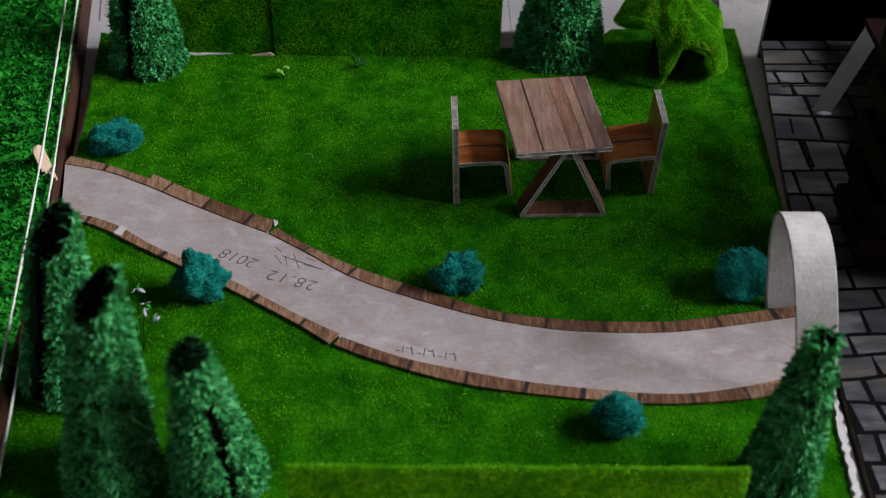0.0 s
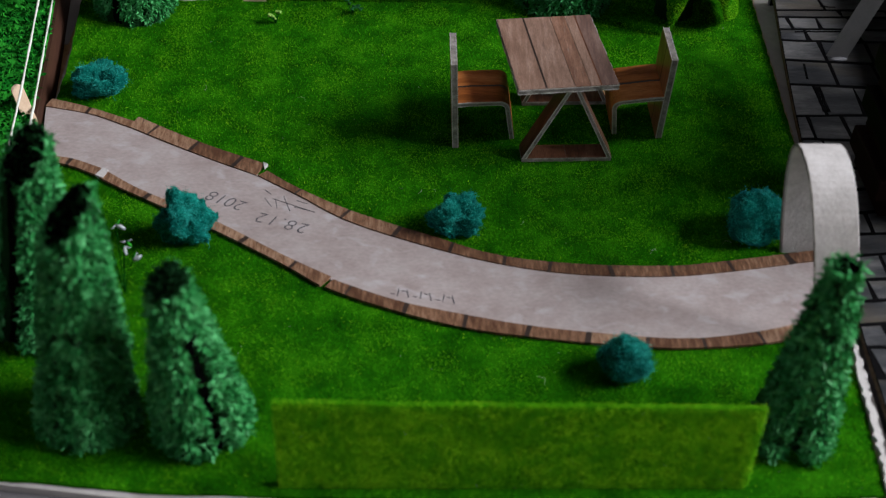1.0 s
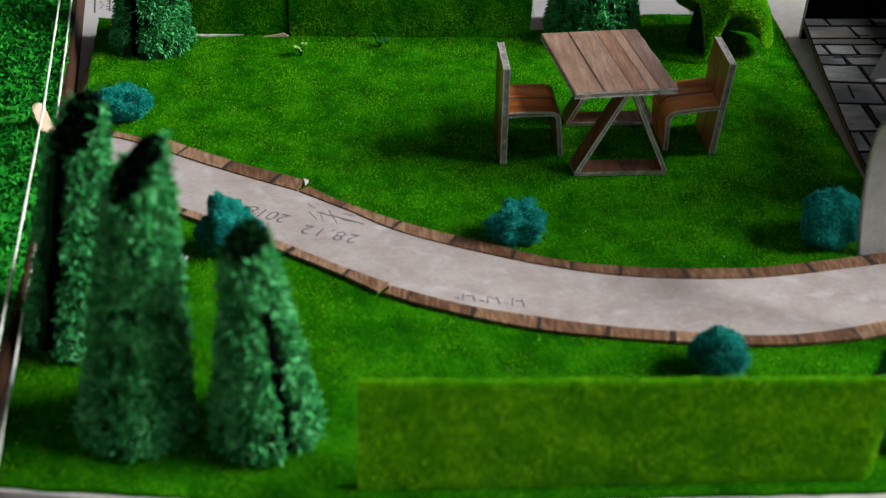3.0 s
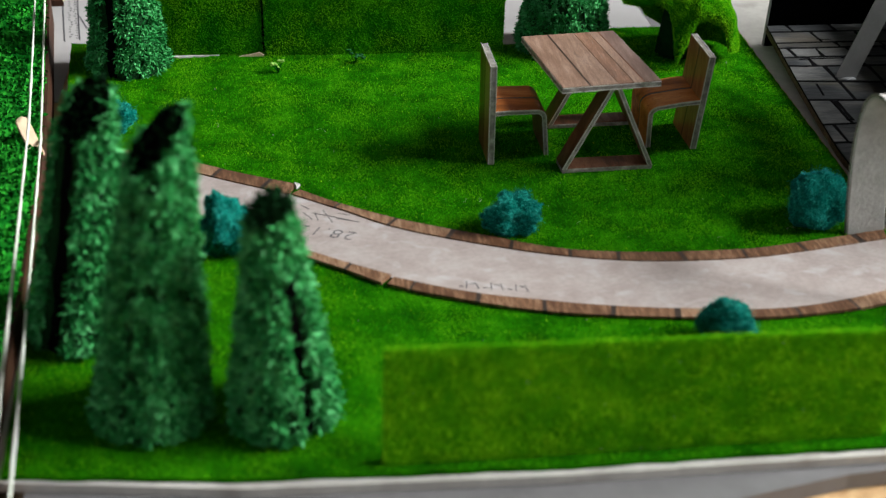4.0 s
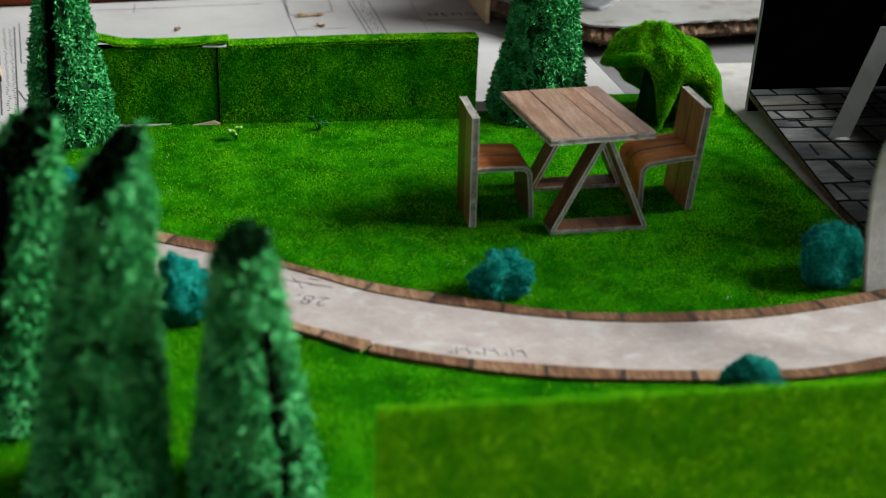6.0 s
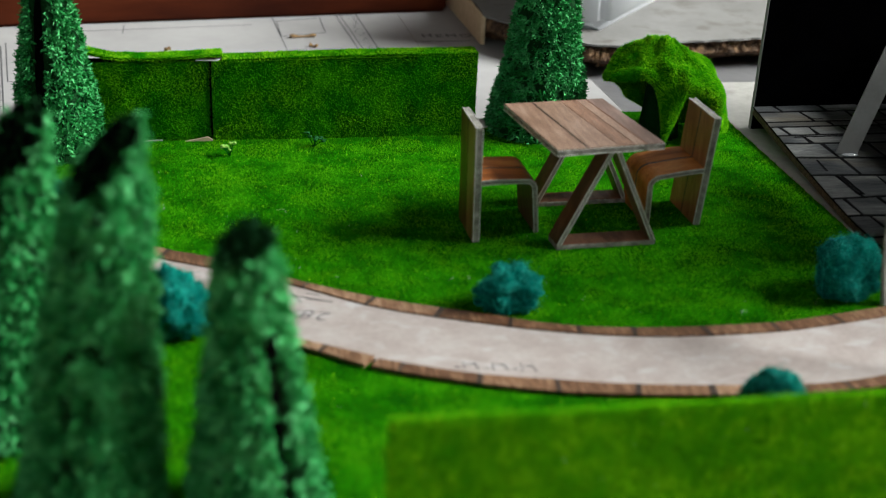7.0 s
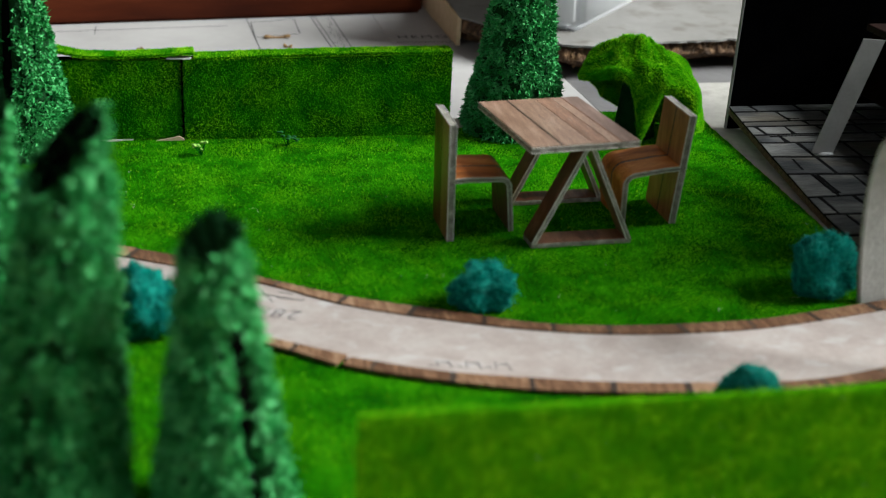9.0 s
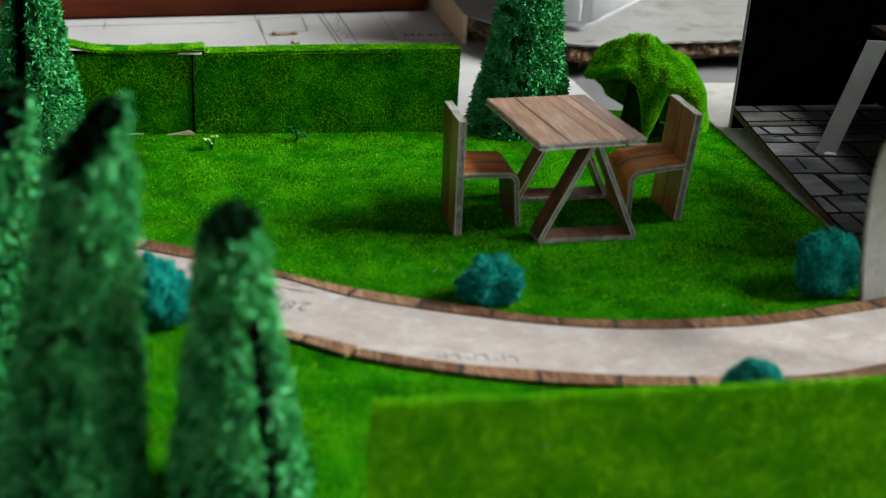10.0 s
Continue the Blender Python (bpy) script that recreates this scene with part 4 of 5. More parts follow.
def chair(label, foot_x, side, lean_x, foot_y, leg_y, k_panel, k_leg, depth, seat_in, seat_out, reach_top, reach_foot, h=0.0570):
    """Back panel rising at foot_x; the bent seat strip runs to the given side and down to the ground, the whole leaning towards the front."""
    ob = thing("garden_chair", label, "chair", "chairs at the garden table", pose(foot_x, foot_y + depth / 2, 0))
    t = 0.0030

    def at(u, v, z):
        w = min(1.0, max(0.0, u / reach_foot))
        y = foot_y + (leg_y - foot_y) * w - (k_panel + (k_leg - k_panel) * w) * z + v * depth
        return Vector((side * u + lean_x * z, y - foot_y - depth / 2, z))

    def slab(u0, u1, v0, v1, z0, z1):
        bm = bmesh.new()
        vs = [bm.verts.new(at(u, v, z)) for u, v in ((u0, v0), (u1, v0), (u1, v1), (u0, v1)) for z in (z0, z1)]
        for q in ((0, 2, 4, 6), (1, 3, 5, 7), (0, 1, 3, 2), (2, 3, 5, 4), (4, 5, 7, 6), (6, 7, 1, 0)):
            bm.faces.new([vs[k] for k in q])
        bmesh.ops.recalc_face_normals(bm, faces=bm.faces)
        return bm

    bm = slab(-t, 0, 0, 1, 0, h)
    bmesh.ops.bevel(bm, geom=bm.edges[:], offset=0.0002, segments=1, affect="EDGES")
    back = part("backrest", bm, M_EDGE, ob, "card back panel reaching the ground")
    for u0, u1 in ((-t - 0.00025, -t + 0.0002), (-0.0002, 0.00025)):
        for v0, v1 in ((0.012, 0.480), (0.520, 0.988)):
            part("plank", slab(u0, u1, v0, v1, 0.0004, h - 0.0003), M_WOOD_CHAIR, back)
        part("joint_line", slab(u0 + 0.00005, u1 - 0.00005, 0.478, 0.522, 0.0004, h - 0.0004), M_STRIP_DARK, back)
        part("paper_edge", slab(u0 - 0.00004 if u0 > -0.001 else u0 + 0.0001, u1 - 0.0001 if u0 > -0.001 else u1 + 0.0001, -0.006, 0.014, 0.0003, h + 0.00015), M_PAPEREDGE, back)
        part("paper_edge", slab(u0 + 0.0001, u1 - 0.0001, -0.006, 1.004, h - 0.0002, h + 0.0002), M_PAPEREDGE, back)
    # seat and front leg in one bent strip
    rad = 0.0060
    drop = (seat_in - seat_out) / (reach_top - rad)
    prof = [(0.0, seat_in), (0.33 * (reach_top - rad), seat_in - 0.33 * drop * (reach_top - rad) + 0.0004)]
    for k in range(9):
        a = math.pi / 2 * k / 8
        prof.append((reach_top - rad + rad * math.sin(a), seat_out - rad + rad * math.cos(a)))
    for f in (0.33, 0.66, 1.0):
        prof.append((reach_top + (reach_foot - reach_top) * f, (seat_out - rad) * (1 - f)))

    def strip(o0, o1, v0, v1):
        bm = bmesh.new()
        rings = []
        for i, p in enumerate(prof):
            a, c = prof[max(i - 1, 0)], prof[min(i + 1, len(prof) - 1)]
            d = Vector((c[0] - a[0], c[1] - a[1])).normalized()
            nn = Vector((-d.y, d.x))
            rings.append([bm.verts.new(at(p[0] + nn.x * o, v, max(0.0, p[1] + nn.y * o))) for o, v in ((o0, v0), (o1, v0), (o1, v1), (o0, v1))])
        for p, q in zip(rings, rings[1:]):
            for k in range(4):
                bm.faces.new((p[k], p[(k + 1) % 4], q[(k + 1) % 4], q[k]))
        bm.faces.new(rings[0][::-1])
        bm.faces.new(rings[-1])
        bmesh.ops.recalc_face_normals(bm, faces=bm.faces)
        return bm
    st = part("seat", strip(-0.0022, 0.0, 0, 1), M_WOOD_LEG, ob, "bent seat strip running down as front leg")
    part("cut_edge", strip(-0.0021, -0.0001, -0.006, 0.010), M_EDGE, st, "rough grey cut card edge")
    for v0, v1 in ((0.012, 0.475), (0.525, 0.988)):
        part("plank", strip(-0.0002, 0.0003, v0, v1), M_WOOD_WARM, st)
    part("joint_line", strip(-0.0001, 0.00022, 0.470, 0.530), M_STRIP_DARK, st)
    part("paper_edge", strip(-0.0004, 0.0002, -0.010, 0.013), M_PAPEREDGE, st)
    part("paper_edge", strip(-0.0023, -0.0019, -0.010, 0.012), M_PAPEREDGE, st)
    return ob


chair("wood-print card chair with straight back beside the table", -0.0334, 1, -0.045, 0.0118, 0.0212, 0.10, 0.25, 0.0300, 0.0312, 0.0302, 0.0275, 0.0305)
chair("wood-print card chair with its back leaning forward", 0.0750, -1, -0.015, 0.0225, 0.0260, 0.175, 0.33, 0.0315, 0.0310, 0.0285, 0.0265, 0.0235)

# ---------------------------------------------------------------- paving, house and strip
def paving_z(y):
    """The paving card lies flat in front and rises towards the back."""
    return 0.0030 + 0.063 * max(0.0, y - 0.010)


EDGE = [(0.1442, -0.2350), (0.1475, -0.1400), (0.1515, -0.0600), (0.1528, -0.0100), (0.1535, 0.0100), (0.1560, 0.0450), (0.1608, 0.0980), (0.1678, 0.1648)]


def edge_x(y):
    return float(np.interp(y, [p[1] for p in EDGE], [p[0] for p in EDGE]))


def sloped(outline, lo, hi):
    """An outline whose top and bottom follow the paving's slope."""
    bm = prism(outline, 0.0, 1.0)
    for v in bm.verts:
        v.co.z = paving_z(v.co.y) + (hi if v.co.z > 0.5 else lo)
    return bm


pav = structure("paving", sloped([EDGE[0], *EDGE[1:5], (0.46, 0.0100), (0.46, -0.2350)], -0.0010, -0.0003), M_INK, "grey slate paving with hand-drawn black joints", "paving")
part("rising_sheet", sloped([EDGE[4], *EDGE[5:], (0.46, 0.1648), (0.46, 0.0100)], -0.0010, -0.0003), M_INK, pav, "rising back half of the paving sheet")
inner = [(x + 0.0008, y) for x, y in EDGE]
for name, pts in (("card_layer", [*inner[:5], (0.459, 0.0100), (0.459, -0.2340)]), ("card_layer", [*inner[4:], (0.459, 0.1640), (0.459, 0.0100)])):
    part(name, sloped(pts, -0.0046, -0.0010), M_KRAFT, pav, "corrugated card layer under the paving")


def along_edge(s, dz):
    y = -0.2350 + 0.3995 * s
    return edge_x(y) + 0.0003, y, paving_z(y) + dz


part("corrugation", tube([along_edge(s, -0.0028 + 0.0012 * math.sin(s * 640 + math.sin(s * 37))) for s in np.linspace(0, 1, 900)], 0.00042, sides=5), M_FLUTE, pav, "wavy inner paper of the card")
for zl in (-0.0045, -0.0010):
    part("liner", tube([along_edge(s, zl + 0.0003 * noise.noise(Vector((s * 60, zl * 900, 0)))) for s in np.linspace(0, 1, 160)], 0.00034, sides=5), M_FLUTE, pav, "cut edge of the liner paper")
part("support_strip", box(0.21, 0.080, -0.0019, 0.45, 0.15, 0.0020), M_GREYCARD, pav)

# rows of slates between the drawn lines: the line's y at the card's edge and at x = 0.21, and the joints below it
ROWS = [(0.1650, 0.1660, (0.1812, 0.2102)), (0.1548, 0.1556, (0.1942, 0.2230)), (0.1393, 0.1400, (0.2039,)), (0.1319, 0.1330, (0.1704, 0.1881)), (0.1196, 0.1202, (0.1780,)),
        (0.1089, 0.1075, (0.1843, 0.2119)), (0.0897, 0.0863, (0.1856,)), (0.0666, 0.0638, (0.1719, 0.1942)), (0.0380, 0.0398, (0.1618, 0.1813)), (0.0188, 0.0172, (0.1660, 0.1867)),
        (-0.0064, -0.0050, (0.1800,)), (-0.0270, -0.0180, (0.1823,)), (-0.0450, -0.0375, (0.1725,)), (-0.0600, -0.0560, (0.1832,)), (-0.0755, -0.0700, (0.1712,)), (-0.0920, -0.0900, (0.1600,)),
        (-0.1070, -0.1010, (0.1686,)), (-0.1225, -0.1130, (0.1598,)), (-0.1365, -0.1420, (0.1489, 0.1632)), (-0.1552, -0.1530, (0.1558,)), (-0.1732, -0.1732, (0.1480, 0.166)), (-0.1896, -0.1896, (0.157,)),
        (-0.2060, -0.2050, (0.150, 0.170)), (-0.2210, -0.2200, (0.160,)), (-0.2345, -0.2345, ())]
tr = random.Random(12)


def row_y(row, x):
    a, b, _ = row
    return a + (b - a) * min(1.0, max(0.0, (x - 0.155) / 0.055)) + 0.0005 * noise.noise(Vector((x * 90, a * 900, 2)))


for n, (ra, rb) in enumerate(zip(ROWS, ROWS[1:])):
    mid = (ra[0] + rb[0]) / 2
    cuts = [edge_x(mid), *ra[2]]
    while cuts[-1] < 0.30:
        cuts.append(cuts[-1] + tr.uniform(0.020, 0.034))
    for k, (xa, xb) in enumerate(zip(cuts, cuts[1:])):
        g, gy = tr.uniform(0.0010, 0.0015), tr.uniform(0.0010, 0.0015)
        sa, sb = (0.0 if k == 0 else tr.uniform(-0.0014, 0.0002)), tr.uniform(-0.0014, 0.0002)
        la, lb = (edge_x(ra[0]) + 0.0002 if k == 0 else xa + g + sa), (edge_x(rb[0]) + 0.0002 if k == 0 else xa + g - sa)
        top = [(la + (xb - g + sb - la) * f, row_y(ra, la + (xb - la) * f) - gy) for f in (0.0, 0.5, 1.0)]
        low = [(lb + (xb - g - sb - lb) * f, row_y(rb, lb + (xb - lb) * f) + gy) for f in (0.0, 0.5, 1.0)]
        if top[0][1] - low[0][1] > 0.002 and xb - xa > 0.003:
            part("slate_tile", sloped(low + top[::-1], -0.0005, 0.0), M_SLATE, pav)

for x, y, dx, dy, w in ((0.1701, 0.0856, -0.0012, -0.0145, 0.0007), (0.1722, 0.0645, -0.0004, -0.0225, 0.0009), (0.1738, 0.0645, 0.0008, -0.0225, 0.0009), (0.1714, 0.1169, 0.0330, 0.0010, 0.0007),
                        (0.1930, 0.1440, 0.009, -0.001, 0.0005), (0.2010, 0.0580, 0.002, 0.009, 0.0006)):
    pts = [(x + dx * f + 0.0007 * noise.noise(Vector((f * 4, x * 500, 0))), y + dy * f + 0.0007 * noise.noise(Vector((f * 4, y * 500, 7)))) for f in np.linspace(0, 1, 6)]
    nx, ny = -dy / math.hypot(dx, dy) * w, dx / math.hypot(dx, dy) * w
    part("ink_stroke", sloped([(p + nx, q + ny) for p, q in pts] + [(p - nx, q - ny) for p, q in pts[::-1]], -0.0002, 0.00012), M_INK, pav)

hw = thing("house_model", "black card house wall with dark brown brick corner", "house")
part("wall", box(0.1690, 0.1660, -0.0019, 0.45, 0.1690, 0.190, 0.0003), M_BLACKCARD, hw, "tall black card wall")
part("wall_edge", box(0.1686, 0.1660, -0.0019, 0.1690, 0.1690, 0.190), M_GREYCLOTH, hw, "grey cut card edge")
part("balcony", box(0.1945, -0.0003, 0.0800, 0.2600, 0.0780, 0.0835, 0.0004), M_BROWNDARK, hw, "dark brown balcony slab")
# two unseen blocks, added only to throw shade over lawn and paving
part("side_wall", box(0.2500, 0.0010, 0.0200, 0.4500, 0.1600, 0.060, 0.0006), M_BROWNDARK, hw, "unseen low dark block added to shade the back right")
part("front_wall", box(0.2600, -0.0800, -0.0019, 0.4500, 0.0005, 0.145, 0.0006), M_BROWNDARK, hw, "unseen tall dark block added to shade the right lawn")
# blocks above about 0.11 are unseen, stacked on to shade the lawn
for k in range(15):
    z0 = 0.0031 + k * 0.0125
    a = 0.0055 if k % 2 else 0.0
    part("corner_block", box(0.1775 - a, -0.046 - a * 0.5, z0, 0.2448, -0.0005, z0 + 0.0121, 0.0006), M_BROWNDARK, hw)

st = thing("leaning_strip", "translucent grey plastic strip leaning from the paving", "strip")
bm = bmesh.new()
d = Vector((0.0225, 0.004, 0.066))
b0, b1 = Vector((0.1850, 0.0935, 0.0083)), Vector((0.1965, 0.0910, 0.0082))
L = 0.94
vs = []
for off in (Vector((0, 0, 0)), Vector((0.0003, 0.0009, 0))):
    vs.append([bm.verts.new(b0 + off), bm.verts.new(b1 + off), bm.verts.new(b1 + d * L + off), bm.verts.new(b0 + d * L + off)])
bm.faces.new(vs[0])
bm.faces.new(vs[1][::-1])
for k in range(4):
    bm.faces.new((vs[0][k], vs[1][k], vs[1][(k + 1) % 4], vs[0][(k + 1) % 4]))
bmesh.ops.recalc_face_normals(bm, faces=bm.faces)
part("strip", bm, M_ACRYL, st)
bm = bmesh.new()
bmesh.ops.create_icosphere(bm, subdivisions=2, radius=1.0)
for v in bm.verts:
    v.co = Vector((0.192 + v.co.x * 0.0052 * (1 + 0.3 * noise.noise(v.co * 2)), 0.0905 + v.co.y * 0.0022, 0.0081 + max(-0.0001, v.co.z * 0.0012)))
part("glue_blob", bm, M_GLUE, st, "clear glossy glue blob at the foot", smooth=True)

# ---------------------------------------------------------------- mossy board, fence sticks and strings at the side


def moss_edge(y):
    return float(np.interp(y, [-0.23, -0.10, 0.0, 0.10, 0.60], [-0.2460, -0.2500, -0.2565, -0.2665, -0.3300]))


mb_pts = [(moss_edge(y), y) for y in np.linspace(-0.225, 0.252, 18)] + [(-0.3100, 0.2660), (-0.62, 0.276), (-0.62, -0.225)]
mb = thing("mossy_board", "brown-edged board covered in bright green sponge moss", "board")
part("board", prism(mb_pts, ZT, 0.0105), M_BOARD, mb, "dark brown wooden board")
bm = bmesh.new()
grid = []
for i in range(60):
    row = []
    y = -0.224 + i / 59 * 0.478
    for j in range(34):
        f = j / 33
        x = moss_edge(y) - 0.0018 - f ** 1.4 * 0.30
        z = 0.0108 + 0.0034 * (noise.noise(Vector((x * 90, y * 90, 0))) + 0.5) * min(1, j / 2 + 0.2)
        row.append(bm.verts.new((x, y, z)))
    grid.append(row)
for p, q in zip(grid, grid[1:]):
    for k in range(33):
        bm.faces.new((p[k], p[k + 1], q[k + 1], q[k]))
bmesh.ops.recalc_face_normals(bm, faces=bm.faces)
if sum(f.normal.z for f in bm.faces) < 0:
    bmesh.ops.reverse_faces(bm, faces=bm.faces)
ms = part("moss", bm, M_MOSS, mb, "bright green sponge moss")
fibres("moss_clump", triangles(ms), 46000, 0.0030, 0.0017, 1.1, M_MOSS, ms, 41, bend=0.9, keep=lambda p, nr: p[:, 0] > -0.42, leaf=True)


bt = thing("wooden_batten", "bare dark brown wooden batten lying behind the mossy board", "batten")
batten = [(-0.3000, 0.2850), (-0.2835, 0.2850), (-0.2915, 0.3280), (-0.3085, 0.3930), (-0.3300, 0.4800), (-0.3500, 0.4800), (-0.3255, 0.3930), (-0.3095, 0.3420)]
zb = ZT + 0.0050
body = part("body", prism(batten, ZT + 0.0007, zb), M_BOARD, bt)
part("worn_edge", tube([(x, y, zb - 0.0003) for x, y in batten[1:5]], 0.0006, sides=5), M_STICK, body, "pale worn edge")
part("worn_edge", tube([(x, y, zb - 0.0003) for x, y in (batten[0], *batten[:4:-1])], 0.0006, sides=5), M_STICK, body, "pale worn edge")


def fence_stick(x, y, z0, z1, w, label, rot=0.0, m=None):
    bm = bmesh.new()
    n = 9
    pts = [(-w / 2, z0), (w / 2, z0)] + [(w / 2 * math.cos(a), z1 - w / 2 + w / 2 * math.sin(a)) for a in [math.pi * k / (n - 1) for k in range(n)]]
    va = [bm.verts.new((a, -0.0008, b)) for a, b in pts]
    vb = [bm.verts.new((a, 0.0008, b)) for a, b in pts]
    bm.faces.new(va)
    bm.faces.new(vb[::-1])
    for k in range(len(pts)):
        bm.faces.new((va[k], vb[k], vb[(k + 1) % len(pts)], va[(k + 1) % len(pts)]))
    bmesh.ops.recalc_face_normals(bm, faces=bm.faces)
    bmesh.ops.bevel(bm, geom=[e for e in bm.edges if e.calc_face_angle(0) > 1.2], offset=0.0002, segments=1, affect="EDGES")
    bmesh.ops.transform(bm, matrix=m or pose(x, y, 0, 0, 0, rot), verts=bm.verts)
    ob = thing("fence_stick", label, "stick", "fence sticks")
    part("stick", bm, M_STICK, ob)
    return ob


def x_up(y):
    return -0.2640 - (0.125 if y > 0.024 else 0.098) * (y - 0.024)


fence_stick(0, 0, 0, 0.0225, 0.0066, "pale rounded lolly stick leaning at the fence strings", m=Matrix.Translation((-0.2605, 0.0185, 0.0087)) @ Vector((-0.0090, 0.0140, 0.0146)).to_track_quat("Z", "Y").to_matrix().to_4x4())
fence_stick(x_up(-0.30), -0.30, ZT, 0.0300, 0.0068, "pale rounded lolly stick holding the fence strings")
fence_stick(x_up(0.42), 0.42, 0.0105, 0.0300, 0.0068, "pale rounded lolly stick holding the fence strings")


def string(name, z, dx, seed):
    pts = []
    for y in np.linspace(0.42, -0.30, 160):
        sag = 0.0012 * math.sin(max(0, min(1, (0.42 - y) / 0.395)) * math.pi) if y > 0.0246 else 0.002 * math.sin((0.0246 - y) / 0.325 * math.pi)
        pts.append((x_up(y) + dx + 0.00025 * noise.noise(Vector((y * 160, seed, 0))), y, z - sag + 0.00025 * noise.noise(Vector((y * 140, seed, 5)))))
    ob = thing("fence_string", "twisted white string stretched between the fence sticks", "string", "fence strings")
    part("string", tube(pts, lambda f: 0.00062 * (1 + 0.18 * math.sin(f * 900)), sides=6), M_STRING, ob, smooth=True)


string("upper", 0.0275, 0.0006, 1)
string("lower", 0.0150, 0.0044, 2)

# ---------------------------------------------------------------- things behind the garden


def flat_line(x0, y0, x1, y1, w, parent, z):
    d = Vector((x1 - x0, y1 - y0, 0))
    n = Vector((-d.y, d.x, 0)).normalized() * w / 2
    part("drawn_line", prism([(x0 + n.x, y0 + n.y), (x1 + n.x, y1 + n.y), (x1 - n.x, y1 - n.y), (x0 - n.x, y0 - n.y)], z - 0.0001, z + 0.00012), M_LINE, parent)


ds = thing("drawing_sheet", "large white architectural drawing sheet with plan lines", "drawing")
zs = ZT + 0.0006
part("paper", prism([(-0.2680, 0.130), (-0.2680, 0.1890), (0.0090, 0.2000), (0.0090, 0.56), (-0.3200, 0.56), (-0.3200, 0.130)], ZT, zs), M_DRAW, ds)
for a in ((-0.0955, 0.53, -0.0880, 0.345, 0.0006), (-0.0913, 0.480, -0.0913, 0.434, 0.0007), (-0.0913, 0.434, -0.0565, 0.4447, 0.0007), (-0.0565, 0.4447, -0.0563, 0.492, 0.0007),
          (-0.0913, 0.480, -0.0563, 0.492, 0.0006), (-0.0440, 0.535, -0.0350, 0.345, 0.0008), (-0.0405, 0.535, -0.0315, 0.345, 0.0006), (-0.0265, 0.535, -0.0210, 0.345, 0.0008),
          (-0.3020, 0.41, -0.2755, 0.222, 0.0009), (-0.2908, 0.41, -0.2664, 0.224, 0.0009), (-0.2760, 0.323, -0.2480, 0.3190, 0.0007), (-0.2720, 0.3225, -0.2640, 0.2620, 0.0009),
          (-0.2640, 0.2620, -0.2480, 0.2600, 0.0006), (-0.2712, 0.2660, -0.2640, 0.2440, 0.0010), (-0.2885, 0.42, -0.2760, 0.323, 0.0007), (-0.2400, 0.452, -0.1100, 0.470, 0.0006), (-0.2080, 0.470, -0.2080, 0.445, 0.0006), (-0.0880, 0.395, -0.0500, 0.398, 0.0005)):
    flat_line(*a, ds, zs)
dr = random.Random(3)
for k in range(70):
    f = k / 70
    x, y = -0.0285 - 0.009 * (1 - f) * 0 + dr.uniform(-0.0035, 0.0035) - 0.0045 * f, 0.36 + 0.16 * f
    flat_line(x, y, x + 0.0011, y + 0.0003, 0.0007, ds, zs)
for k in range(84):
    f = (k // 2) / 42
    x, y = -0.2709 - 0.0255 * f + (-0.0020 if k % 2 else 0.0020) + dr.uniform(-0.0008, 0.0008), 0.228 + 0.18 * f + (0.002 if k % 2 else 0)
    flat_line(x, y, x + 0.0015, y - 0.0004, 0.0011, ds, zs)
ds2 = thing("drawing_sheet", "white drawing sheet with a ruled line of lettering", "drawing")
part("paper", box(0.0095, 0.2065, ZT, 0.1150, 0.55, zs - 0.0001), M_DRAW, ds2)
flat_line(0.0130, 0.4170, 0.0700, 0.4180, 0.0006, ds2, zs - 0.0001)
gs = thing("grey_sheet", "plain grey wrapping sheet lying on the table", "sheet")
part("sheet", box(0.1155, 0.2065, ZT, 0.46, 0.62, zs - 0.0002), M_GREYCLOTH, gs)
fc = bpy.data.curves.new("lettering", "FONT")
fc.body, fc.size, fc.extrude, fc.space_character = "HEMO", 0.0125, 0.00003, 1.25
fc.materials.append(M_LINE)
dt = new("lettering", fc)
dt.parent, dt.matrix_local = ds2, pose(0.0165, 0.4290, zs + 0.0001, 0, 0, 0)

for (x, y, ln, rot) in ((-0.0752, 0.4300, 0.018, 8), (-0.0700, 0.4020, 0.006, -30), (-0.1750, 0.3950, 0.004, 50)):
    cr = thing("wood_crumb", "small broken brown wood crumb on the drawing", "crumb", "wood crumbs")
    bm = bmesh.new()
    for k, (f, s) in enumerate(((-0.42, 1.5), (-0.2, 0.9), (0.0, 0.7), (0.22, 0.9), (0.42, 1.4))):
        r = bmesh.ops.create_icosphere(bm, subdivisions=1, radius=1.0)
        for v in r["verts"]:
            v.co = Vector((f * ln + v.co.x * ln * 0.18, v.co.y * 0.0014 * s, 0.0010 * s + v.co.z * 0.0011 * s + 0.0002))
    bmesh.ops.transform(bm, matrix=pose(x, y, zs, 0, 0, rot), verts=bm.verts)
    part("splinter", bm, M_CRUMB, cr)

# brown wooden box front
bb = thing("brown_box", "long reddish-brown wooden box standing on the drawing", "box")
bm_m = pose(-0.2817, 0.4655, 0, 0, 0, 7.9)
part("body", box(-0.12, 0, zs, 0.337, 0.09, 0.115, 0.0025, m=bm_m, segments=2), M_BROWN, bb)
part("lid", box(-0.123, -0.0025, 0.115, 0.340, 0.0925, 0.124, 0.002, m=bm_m, segments=2), M_BROWN, bb)

# chipboard offcut with a broken edge
cb = thing("chipboard_offcut", "white laminated chipboard offcut with a broken brown edge", "board")


